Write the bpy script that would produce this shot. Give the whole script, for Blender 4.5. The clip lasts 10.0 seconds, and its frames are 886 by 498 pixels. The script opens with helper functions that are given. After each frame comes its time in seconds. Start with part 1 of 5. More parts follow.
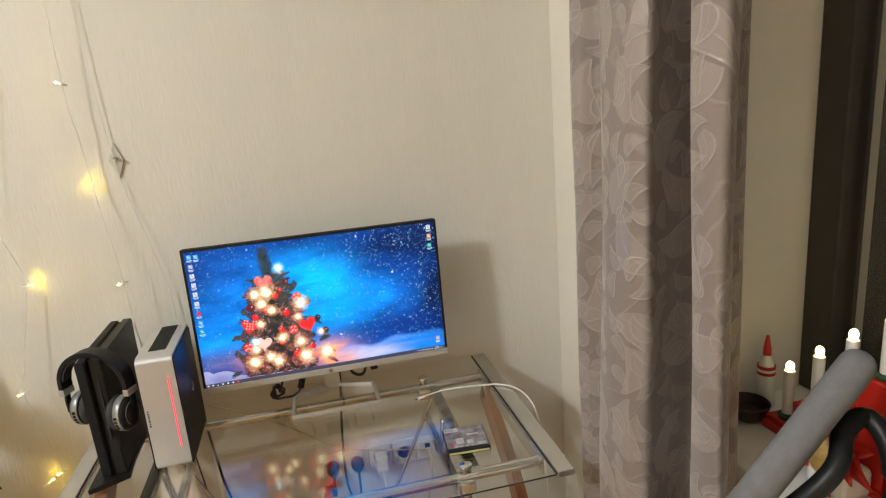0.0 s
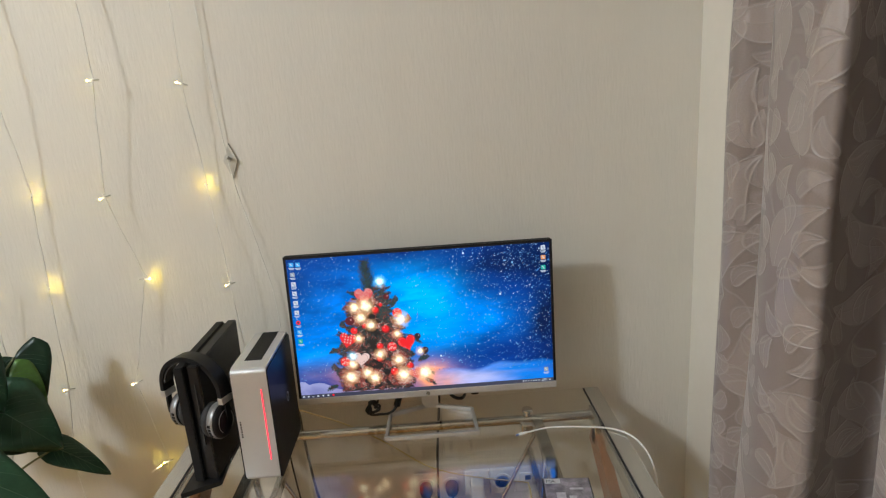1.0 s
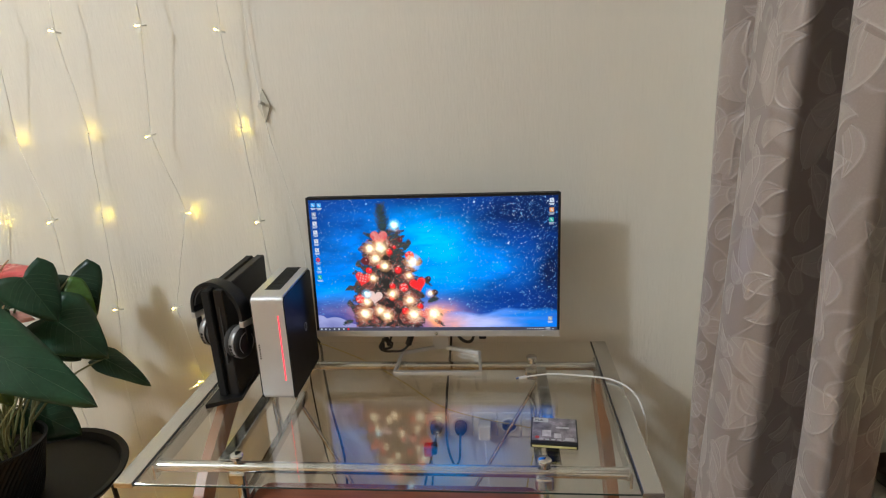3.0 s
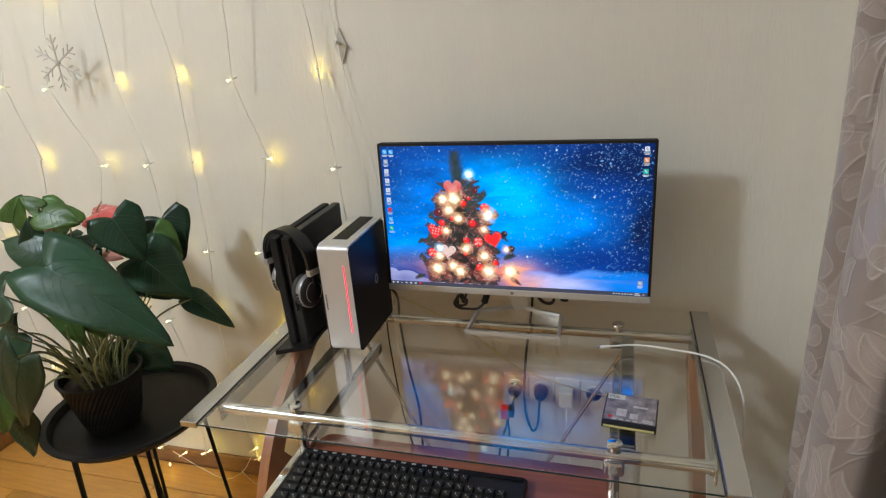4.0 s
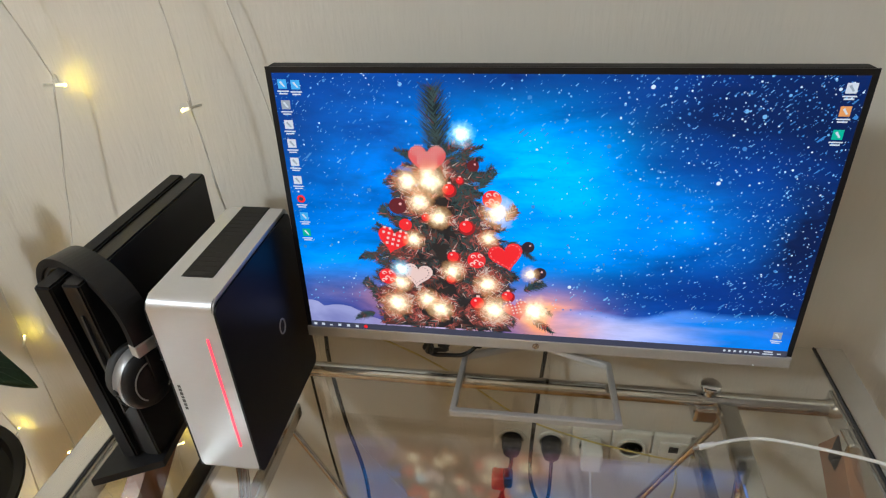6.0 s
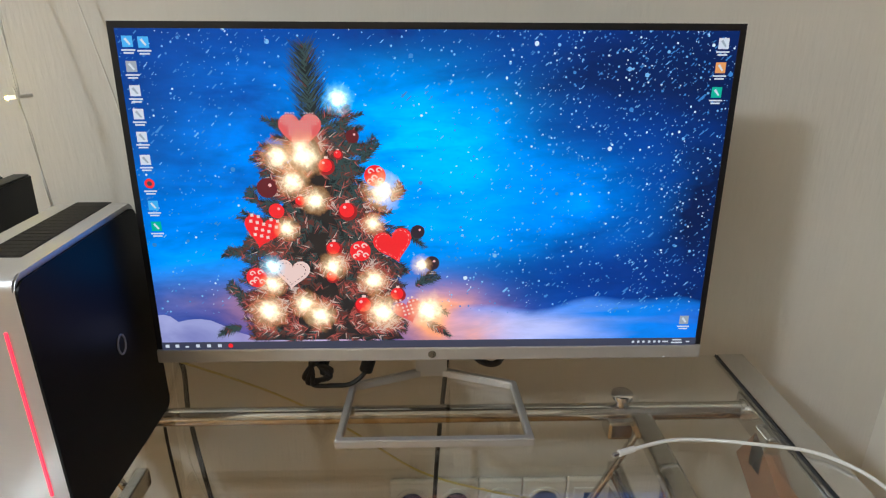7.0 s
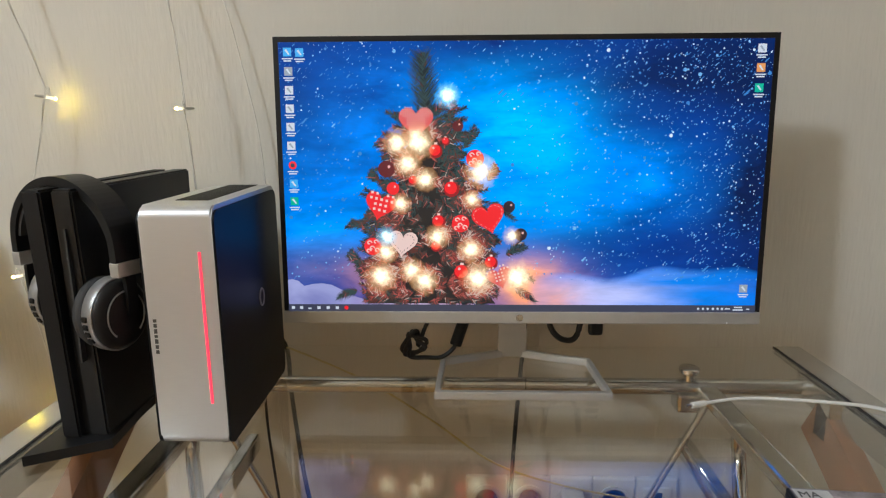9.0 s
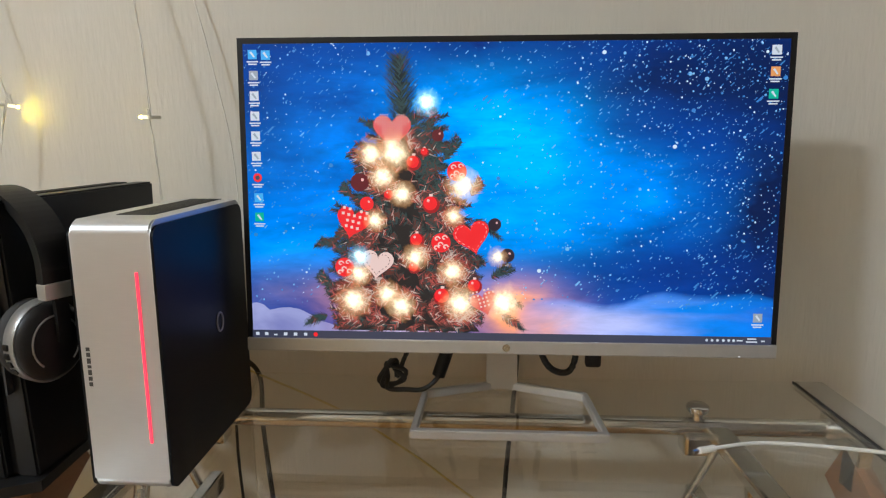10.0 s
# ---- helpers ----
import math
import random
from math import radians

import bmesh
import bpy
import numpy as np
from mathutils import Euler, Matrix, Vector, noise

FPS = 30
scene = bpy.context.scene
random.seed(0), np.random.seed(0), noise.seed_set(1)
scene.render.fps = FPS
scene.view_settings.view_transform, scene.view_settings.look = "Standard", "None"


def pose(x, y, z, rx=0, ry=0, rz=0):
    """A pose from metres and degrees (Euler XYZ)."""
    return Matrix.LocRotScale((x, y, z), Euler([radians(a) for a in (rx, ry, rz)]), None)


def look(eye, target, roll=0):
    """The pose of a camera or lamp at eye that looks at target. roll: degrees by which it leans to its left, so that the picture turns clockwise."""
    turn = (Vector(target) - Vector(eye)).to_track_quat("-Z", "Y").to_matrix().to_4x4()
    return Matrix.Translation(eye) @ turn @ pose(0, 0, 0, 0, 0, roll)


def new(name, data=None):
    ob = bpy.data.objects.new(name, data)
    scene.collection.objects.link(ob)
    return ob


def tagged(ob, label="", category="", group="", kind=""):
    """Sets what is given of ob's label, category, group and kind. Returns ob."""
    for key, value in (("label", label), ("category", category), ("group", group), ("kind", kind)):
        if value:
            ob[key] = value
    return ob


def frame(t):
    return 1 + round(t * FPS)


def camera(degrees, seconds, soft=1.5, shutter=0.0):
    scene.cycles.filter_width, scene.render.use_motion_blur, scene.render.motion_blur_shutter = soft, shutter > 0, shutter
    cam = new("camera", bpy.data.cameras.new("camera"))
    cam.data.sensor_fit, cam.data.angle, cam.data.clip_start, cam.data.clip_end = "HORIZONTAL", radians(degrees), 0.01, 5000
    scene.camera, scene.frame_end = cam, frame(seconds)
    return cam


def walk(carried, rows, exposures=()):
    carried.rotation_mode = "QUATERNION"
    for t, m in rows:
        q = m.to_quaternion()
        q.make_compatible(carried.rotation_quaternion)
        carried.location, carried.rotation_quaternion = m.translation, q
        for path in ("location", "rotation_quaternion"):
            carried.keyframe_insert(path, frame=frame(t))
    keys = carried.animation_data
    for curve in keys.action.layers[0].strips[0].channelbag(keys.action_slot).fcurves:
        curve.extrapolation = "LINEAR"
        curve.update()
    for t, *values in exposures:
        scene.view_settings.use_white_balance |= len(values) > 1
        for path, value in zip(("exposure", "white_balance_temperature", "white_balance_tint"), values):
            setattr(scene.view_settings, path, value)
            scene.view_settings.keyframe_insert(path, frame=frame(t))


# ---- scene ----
cam = camera(72.0, 10.0, soft=1.2)
PATH = [
    (0, (-0.009, -1.483, 1.497), (0.411, 0.412, 1.014), -4.7),
    (0.5, (-0.084, -1.408, 1.509), (0.112, 0.525, 1.032), -4.0),
    (1, (0.039, -1.34, 1.536), (0.066, 0.598, 1.041), -3.8),
    (1.5, (0.13, -1.295, 1.521), (-0.01, 0.631, 1.002), -3.9),
    (2, (0.144, -1.318, 1.514), (-0.001, 0.597, 0.958), -3.0),
    (2.2, (0.145, -1.34, 1.509), (0.031, 0.576, 0.947), -2.5),
    (3.3, (0.167, -1.421, 1.502), (-0.105, 0.459, 0.875), -2.3),
    (3.5, (0.197, -1.389, 1.495), (-0.254, 0.446, 0.838), -3.8),
    (4, (0.237, -1.291, 1.471), (-0.319, 0.488, 0.747), -4.4),
    (4.5, (0.197, -1.154, 1.451), (-0.213, 0.635, 0.656), -2.6),
    (5, (0.196, -0.966, 1.441), (-0.248, 0.777, 0.566), -3.2),
    (5.2, (0.213, -0.904, 1.453), (-0.28, 0.814, 0.556), -3.9),
    (6.3, (-0.06, -0.545, 1.342), (-0.171, 1.129, 0.253), -0.2),
    (6.5, (-0.059, -0.518, 1.324), (-0.057, 1.171, 0.253), 1.1),
    (7, (-0.006, -0.62, 1.208), (0.049, 1.244, 0.487), 0.3),
    (7.5, (-0.045, -0.839, 1.131), (0.071, 1.107, 0.686), -0.8),
    (8, (-0.061, -0.878, 1.115), (0.17, 1.061, 0.681), -0.0),
    (8.5, (-0.062, -0.78, 1.105), (0.013, 1.173, 0.682), -0.5),
    (9, (-0.077, -0.775, 1.099), (-0.132, 1.181, 0.687), -0.3),
    (9.5, (-0.044, -0.783, 1.11), (-0.184, 1.174, 0.724), -0.3),
    (10, (-0.037, -0.701, 1.087), (-0.142, 1.265, 0.736), -0.1),
]
EXPOSE = [(0, 0.24, 6450, 10), (0.5, 0.05, 6250, 10), (1, -0.05, 6050, 10), (3.5, 0.02, 6030, 10), (4.5, 0.02, 5880, 10), (6.5, -0.05, 5980, 10), (10, -0.06, 5980, 10)]
walk(cam, [(t, look(eye, target, roll)) for t, eye, target, roll in PATH], EXPOSE)

# ---- light ----
world = bpy.data.worlds.new("night")
scene.world = world
world.use_nodes = True
world.node_tree.nodes["Background"].inputs[0].default_value = (0.02, 0.03, 0.05, 1)
world.node_tree.nodes["Background"].inputs[1].default_value = 0.3


def point_lamp(name, at, watts, size, colour):
    d = bpy.data.lights.new(name, "POINT")
    d.energy, d.shadow_soft_size, d.color = watts, size, colour
    ob = new(name, d)
    ob.location = at
    return ob


point_lamp("ceiling_bulb", (-2.0, -1.95, 2.73), 122, 0.13, (0.915, 0.985, 1.0))


# ---- materials ----
def node(t, kind, **inputs):
    n = t.nodes.new(kind)
    for k, v in inputs.items():
        n.inputs[k.replace("_", " ")].default_value = v
    return n


def rgba(c):
    return (*c, 1.0)


def material(name, colour, rough=0.5, metal=0.0, vary=0.12, scale=30.0, bump=0.0, bump_scale=200.0, stretch=(1, 1, 1), spec=0.5,
             random_tone=0.0, coat=0.0, rough_vary=0.08, dark=None):
    """A painted, woven, wooden, metal or plastic surface with variation at two scales."""
    m = bpy.data.materials.new(name)
    m.use_nodes = True
    t = m.node_tree
    b = t.nodes["Principled BSDF"]
    b.inputs["Metallic"].default_value = metal
    b.inputs["Specular IOR Level"].default_value = spec
    b.inputs["Coat Weight"].default_value = coat
    co = node(t, "ShaderNodeTexCoord")
    mp = node(t, "ShaderNodeMapping")
    mp.inputs["Scale"].default_value = stretch
    t.links.new(co.outputs["Object"], mp.inputs[0])
    n1 = node(t, "ShaderNodeTexNoise", Scale=scale, Detail=4.0)
    n2 = node(t, "ShaderNodeTexNoise", Scale=scale * 9, Detail=3.0)
    for n in (n1, n2):
        t.links.new(mp.outputs[0], n.inputs["Vector"])
    mix = node(t, "ShaderNodeMix")
    mix.inputs[0].default_value = 0.35
    t.links.new(n1.outputs[0], mix.inputs[2])
    t.links.new(n2.outputs[0], mix.inputs[3])
    ramp = node(t, "ShaderNodeValToRGB")
    lo = dark or [c * (1 - vary) for c in colour]
    ramp.color_ramp.elements[0].color, ramp.color_ramp.elements[0].position = rgba(lo), 0.3
    ramp.color_ramp.elements[1].color, ramp.color_ramp.elements[1].position = rgba([min(1, c * (1 + vary)) for c in colour]), 0.7
    t.links.new(mix.outputs[0], ramp.inputs[0])
    last = ramp.outputs[0]
    if random_tone:
        info = node(t, "ShaderNodeObjectInfo")
        hsv = node(t, "ShaderNodeHueSaturation")
        mr = node(t, "ShaderNodeMapRange")
        mr.inputs[3].default_value, mr.inputs[4].default_value = 1 - random_tone, 1 + random_tone
        t.links.new(info.outputs["Random"], mr.inputs[0])
        t.links.new(mr.outputs[0], hsv.inputs["Value"])
        t.links.new(last, hsv.inputs["Color"])
        last = hsv.outputs[0]
    t.links.new(last, b.inputs["Base Color"])
    rr = node(t, "ShaderNodeMapRange")
    rr.inputs[3].default_value, rr.inputs[4].default_value = max(0.0, rough - rough_vary), min(1.0, rough + rough_vary)
    t.links.new(mix.outputs[0], rr.inputs[0])
    t.links.new(rr.outputs[0], b.inputs["Roughness"])
    if bump:
        nb = node(t, "ShaderNodeTexNoise", Scale=bump_scale, Detail=3.0)
        t.links.new(mp.outputs[0], nb.inputs["Vector"])
        bp = node(t, "ShaderNodeBump", Strength=bump, Distance=0.002)
        t.links.new(nb.outputs[0], bp.inputs["Height"])
        t.links.new(bp.outputs[0], b.inputs["Normal"])
    return m


def glow(name, colour, strength):
    m = bpy.data.materials.new(name)
    m.use_nodes = True
    b = m.node_tree.nodes["Principled BSDF"]
    b.inputs["Base Color"].default_value = rgba([0.02] * 3)
    b.inputs["Roughness"].default_value = 0.3
    b.inputs["Emission Color"].default_value = rgba(colour)
    b.inputs["Emission Strength"].default_value = strength
    return m


def glass_material(name, tint, rough=0.0):
    """Thin clear pane: mostly see-through, with a mirror share that grows towards grazing views."""
    m = bpy.data.materials.new(name)
    m.use_nodes = True
    t = m.node_tree
    out = t.nodes["Material Output"]
    t.nodes.remove(t.nodes["Principled BSDF"])
    clear = node(t, "ShaderNodeBsdfTransparent", Color=rgba(tint))
    gloss = node(t, "ShaderNodeBsdfGlossy", Color=(1, 1, 1, 1), Roughness=rough)
    face = node(t, "ShaderNodeLayerWeight", Blend=0.5)
    p5 = node(t, "ShaderNodeMath")
    p5.operation, p5.inputs[1].default_value = "POWER", 4.6
    share_of = node(t, "ShaderNodeMath")
    share_of.operation, share_of.inputs[1].default_value, share_of.inputs[2].default_value = "MULTIPLY_ADD", 0.86, 0.078
    mix = node(t, "ShaderNodeMixShader")
    t.links.new(face.outputs["Facing"], p5.inputs[0])
    t.links.new(p5.outputs[0], share_of.inputs[0])
    t.links.new(share_of.outputs[0], mix.inputs[0])
    t.links.new(clear.outputs[0], mix.inputs[1])
    t.links.new(gloss.outputs[0], mix.inputs[2])
    t.links.new(mix.outputs[0], out.inputs[0])
    return m


WALLPAPER = material("pale_embossed_wallpaper", (0.69, 0.66, 0.59), 0.62, vary=0.025, scale=3.0, bump=0.35, bump_scale=34.0, stretch=(6, 6, 0.9), rough_vary=0.1, spec=0.4)
# beige picked for the unseen walls so that their bounce warms the shadows
BOUNCE_WALL = material("warm_bounce_wall", (0.62, 0.50, 0.33), 0.65, vary=0.05, scale=3.0, bump=0.3, bump_scale=34.0, stretch=(6, 6, 0.9))
PLASTER = material("white_painted_plaster", (0.78, 0.75, 0.68), 0.6, vary=0.03, scale=4, bump=0.08, bump_scale=120)
CEIL = material("white_ceiling_paint", (0.85, 0.84, 0.81), 0.8, vary=0.02, scale=3)
FLOORWOOD = material("golden_oak_floorboard", (0.44, 0.215, 0.045), 0.32, vary=0.22, scale=6, stretch=(1.2, 14, 14), bump=0.05, random_tone=0.12, coat=0.2)
SKIRT = material("brown_wood_skirting", (0.24, 0.12, 0.05), 0.4, vary=0.2, scale=8, stretch=(1, 10, 10))
CHROME = material("polished_chrome", (0.66, 0.655, 0.65), 0.10, 1.0, vary=0.05, scale=14, rough_vary=0.05)
BRUSHED = material("brushed_silver_band", (0.62, 0.61, 0.59), 0.22, 0.95, vary=0.05, scale=12, stretch=(8, 1, 8), rough_vary=0.06)
CHERRY = material("cherry_wood_board", (0.27, 0.085, 0.04), 0.35, vary=0.25, scale=9, stretch=(1, 12, 12), coat=0.15, bump=0.04)
LEGWOOD = material("reddish_brown_bent_wood", (0.30, 0.12, 0.045), 0.35, vary=0.22, scale=10, stretch=(12, 2, 2), coat=0.2)
GLASS = glass_material("clear_glass", (0.982, 0.990, 0.980))
GLASS_EDGE = material("dark_glass_edge", (0.03, 0.05, 0.045), 0.15, vary=0.1)
BLACK = material("black_plastic", (0.012, 0.012, 0.013), 0.42, vary=0.2, scale=60, bump=0.05, bump_scale=900, spec=0.3)
BLACK_MATTE = material("matte_black_plastic", (0.010, 0.010, 0.011), 0.6, vary=0.2, scale=40, bump=0.06, bump_scale=1200, spec=0.25)
BLACK_GLOSS = material("satin_black_panel", (0.006, 0.007, 0.009), 0.38, vary=0.2, scale=20, rough_vary=0.05, spec=0.12)
ALU = material("anodised_aluminium", (0.56, 0.56, 0.57), 0.40, 0.55, vary=0.03, scale=60, stretch=(1, 1, 14), rough_vary=0.05)
SILVER = material("silver_plastic", (0.60, 0.59, 0.575), 0.34, 0.6, vary=0.04, scale=50, rough_vary=0.05)
DARKGREY = material("dark_grey_rubber", (0.035, 0.035, 0.037), 0.7, vary=0.15)
WHITE = material("white_plastic", (0.80, 0.79, 0.75), 0.35, vary=0.03, scale=40)
CABLE_BLACK = material("black_cable", (0.012, 0.012, 0.012), 0.5, vary=0.2)
CABLE_WHITE = material("white_cable", (0.80, 0.79, 0.76), 0.45, vary=0.04)
CABLE_YELLOW = material("yellow_network_cable", (0.58, 0.47, 0.14), 0.5, vary=0.1)
CABLE_CLEAR = material("clear_thin_wire", (0.80, 0.78, 0.72), 0.3, vary=0.08)
RED = material("red_plastic", (0.55, 0.03, 0.02), 0.35, vary=0.12)
BLUE = material("blue_plastic", (0.02, 0.06, 0.30), 0.4, vary=0.12)
LED_RED = glow("red_led_strip", (1.0, 0.03, 0.06), 2.2)
WARM = glow("warm_led", (1.0, 0.70, 0.05), 210.0)
WARM_BODY = glow("lit_clear_led_body", (1.0, 0.86, 0.55), 1.6)


# ---- building helpers ----
def thing(name, m, label, category, group="", kind=""):
    ob = new(name)
    ob.empty_display_size = 0.05
    ob.matrix_basis = m
    return tagged(ob, label, category, group, kind)


def part(name, bm, mat, parent=None, label="", smooth=False):
    me = bpy.data.meshes.new(name)
    bmesh.ops.recalc_face_normals(bm, faces=bm.faces)
    bm.to_mesh(me)
    bm.free()
    me.materials.append(mat)
    if smooth:
        for p in me.polygons:
            p.use_smooth = True
        me.set_sharp_from_angle(angle=radians(40))
    ob = new(name, me)
    ob.parent = parent
    if label:
        ob["label"] = label
    return ob


def share(name, me, m, parent):
    ob = new(name, me)
    ob.matrix_basis = m
    ob.parent = parent
    return ob


def B():
    return bmesh.new()


def box(bm, lo, hi, bevel=0.0, seg=2, turn=None):
    c = [(a + b) / 2 for a, b in zip(lo, hi)]
    s = [abs(b - a) for a, b in zip(lo, hi)]
    m = Matrix.Translation(c) @ (turn or Matrix()) @ Matrix.Diagonal((*s, 1))
    made = bmesh.ops.create_cube(bm, size=1, matrix=m)
    if bevel:
        vs = set(made["verts"])
        es = [e for e in bm.edges if e.verts[0] in vs]
        bmesh.ops.bevel(bm, geom=es, offset=bevel, segments=seg, affect="EDGES", profile=0.5)
    return bm


def rod(bm, a, b, r, n=14, r2=None):
    a, b = Vector(a), Vector(b)
    d = b - a
    m = Matrix.Translation((a + b) / 2) @ d.to_track_quat("Z", "Y").to_matrix().to_4x4()
    bmesh.ops.create_cone(bm, cap_ends=True, segments=n, radius1=r, radius2=r if r2 is None else r2, depth=d.length, matrix=m)
    return bm


def ball(bm, c, r, n=12, scale=(1, 1, 1)):
    bmesh.ops.create_uvsphere(bm, u_segments=n, v_segments=max(6, n // 2 + 2), radius=r, matrix=Matrix.Translation(c) @ Matrix.Diagonal((*scale, 1)))
    return bm


def smooth_line(pts, steps=6):
    """Points of a smooth curve through pts."""
    p = [Vector(q) for q in pts]
    out = []
    for i in range(len(p) - 1):
        a, b, c, d = p[max(i - 1, 0)], p[i], p[i + 1], p[min(i + 2, len(p) - 1)]
        for k in range(steps):
            t = k / steps
            out.append(0.5 * ((2 * b) + (c - a) * t + (2 * a - 5 * b + 4 * c - d) * t * t + (3 * b - a - 3 * c + d) * t ** 3))
    return out + [p[-1]]


def hose(bm, pts, r, n=8, steps=6, flat=None):
    """A round cable through pts; r may be a pair, from start to end. flat: (width, thickness, up) for a ribbon section."""
    p = smooth_line(pts, steps) if steps > 1 else [Vector(q) for q in pts]
    r0, r1 = r if isinstance(r, tuple) else (r, r)
    rings, up = [], Vector((0.31, 0.2, 0.93)).normalized()
    if flat:
        up = Vector(flat[2])
    for i, q in enumerate(p):
        d = (p[min(i + 1, len(p) - 1)] - p[max(i - 1, 0)]).normalized()
        side = d.cross(up)
        side = side.normalized() if side.length > 1e-4 else d.orthogonal().normalized()
        above = side.cross(d).normalized()
        rr = r0 + (r1 - r0) * i / max(1, len(p) - 1)
        if flat:
            w, h = flat[0] / 2, flat[1] / 2
            ring = [q + side * sx * w + above * sz * h for sx, sz in ((-1, -1), (1, -1), (1, 1), (-1, 1))]
        else:
            ring = [q + (side * math.cos(a) + above * math.sin(a)) * rr for a in (2 * math.pi * k / n for k in range(n))]
        rings.append([bm.verts.new(v) for v in ring])
    m = len(rings[0])
    for a, b in zip(rings, rings[1:]):
        for k in range(m):
            bm.faces.new((a[k], a[(k + 1) % m], b[(k + 1) % m], b[k]))
    bm.faces.new(rings[0][::-1])
    bm.faces.new(rings[-1])
    return bm


def slab(bm, outline, lo, hi, axis="z"):
    """A flat outline given a thickness along an axis."""
    def at(u, v, w):
        return {"z": (u, v, w), "y": (u, w, v), "x": (w, u, v)}[axis]
    a = [bm.verts.new(at(u, v, lo)) for u, v in outline]
    b = [bm.verts.new(at(u, v, hi)) for u, v in outline]
    bm.faces.new(a[::-1])
    bm.faces.new(b)
    for i in range(len(a)):
        j = (i + 1) % len(a)
        bm.faces.new((a[i], a[j], b[j], b[i]))
    return bm


def lathe(bm, profile, c=(0, 0, 0), n=32):
    rings = []
    for r, z in profile:
        rings.append([bm.verts.new((c[0] + r * math.cos(2 * math.pi * k / n), c[1] + r * math.sin(2 * math.pi * k / n), c[2] + z)) for k in range(n)])
    for a, b in zip(rings, rings[1:]):
        for k in range(n):
            bm.faces.new((a[k], a[(k + 1) % n], b[(k + 1) % n], b[k]))
    bm.faces.new(rings[0][::-1])
    bm.faces.new(rings[-1])
    return bm


# ---- the room ----
WALL_Y, WALL_X, CEIL_Z = 0.165, 0.706, 2.95
WEST, SOUTH = -3.3, -3.8
JAMB, JAMB_END, SILL, LINTEL, PANE_X = -0.50, -2.3, 0.85, 2.35, 0.95


def structure(name, bm, mat, label, category):
    return tagged(part(name, bm, mat), label, category, kind="structure")


structure("wall_north", box(B(), (WEST - 0.15, WALL_Y, 0), (WALL_X + 0.4, WALL_Y + 0.15, CEIL_Z)), WALLPAPER, "pale cream embossed wallpaper wall behind the desk", "wall")
# west and south walls stay out of view and act as warm reflectors
structure("wall_west", box(B(), (WEST - 0.15, SOUTH, 0), (WEST, WALL_Y, CEIL_Z)), BOUNCE_WALL, "unseen side wall, beige to warm the bounced light", "wall")
structure("wall_south", box(B(), (WEST - 0.15, SOUTH - 0.15, 0), (WALL_X + 0.4, SOUTH, CEIL_Z)), BOUNCE_WALL, "unseen wall across the room, beige to warm the bounced light", "wall")
east = B()
box(east, (WALL_X, JAMB, 0), (WALL_X + 0.4, WALL_Y, CEIL_Z))
box(east, (WALL_X, SOUTH, 0), (WALL_X + 0.4, JAMB_END, CEIL_Z))
box(east, (WALL_X, JAMB_END, 0), (WALL_X + 0.4, JAMB, SILL - 0.03))
box(east, (WALL_X, JAMB_END, LINTEL), (WALL_X + 0.4, JAMB, CEIL_Z))
structure("wall_east", east, PLASTER, "white plaster window wall with a deep niche", "wall")
structure("ceiling", box(B(), (WEST - 0.15, SOUTH - 0.15, CEIL_Z), (WALL_X + 0.4, WALL_Y + 0.15, CEIL_Z + 0.1)), CEIL, "plain white painted ceiling", "ceiling")
floor = structure("floor", box(B(), (WEST, SOUTH, -0.12), (WALL_X, WALL_Y, -0.012)), SKIRT, "golden orange wooden plank floor", "floor")
structure("baseboard", box(B(), (WEST, WALL_Y - 0.014, 0.0), (WALL_X, WALL_Y, 0.065), 0.004), SKIRT, "brown wooden skirting board along the wall", "baseboard")
structure("window_sill", box(B(), (WALL_X - 0.06, JAMB_END, SILL - 0.03), (PANE_X + 0.02, JAMB, SILL), 0.006), WHITE, "white window sill board in the niche", "window sill")

win = tagged(thing("window_1", pose(PANE_X, (JAMB + JAMB_END) / 2, SILL), "", ""), "dark night window in a dark frame", "window", kind="structure")
FRAME = material("dark_window_frame", (0.05, 0.045, 0.04), 0.45, vary=0.15)
half = (JAMB - JAMB_END) / 2
fr = B()
for y0, y1 in ((-half, -half + 0.07), (half - 0.07, half), (-0.04, 0.04)):
    box(fr, (0.0, y0, 0), (0.06, y1, LINTEL - SILL), 0.004)
for z0, z1 in ((0, 0.07), (LINTEL - SILL - 0.07, LINTEL - SILL)):
    for s in (-1, 1):
        box(fr, (0.0, min(s * 0.04, s * (half - 0.07)), z0), (0.06, max(s * 0.04, s * (half - 0.07)), z1), 0.004)
part("window_frame", fr, FRAME, win)
for s in (-1, 1):
    p = part("pane", box(B(), (0.025, min(s * 0.04, s * (half - 0.07)), 0.07), (0.031, max(s * 0.04, s * (half - 0.07)), LINTEL - SILL - 0.07)), GLASS, win)
NIGHT = material("night_outside", (0.012, 0.014, 0.018), 0.9, vary=0.4, scale=1.5)
tagged(part("backdrop", box(B(), (1.9, -4.5, -0.5), (1.95, 1.5, 4.0)), NIGHT), "dark night outside the window", "backdrop", kind="structure")

# ceiling lamp
lamp = thing("ceiling_lamp", pose(-2.0, -1.95, CEIL_Z), "white ceiling lamp with a round canopy", "lamp")
part("canopy", lathe(B(), [(0.10, 0.0), (0.10, -0.025), (0.03, -0.04)]), WHITE, lamp)
part("cord", rod(B(), (0, 0, -0.04), (0, 0, -0.13), 0.006), WHITE, lamp)
part("lamp_holder", rod(B(), (0, 0, -0.11), (0, 0, -0.165), 0.018), WHITE, lamp)

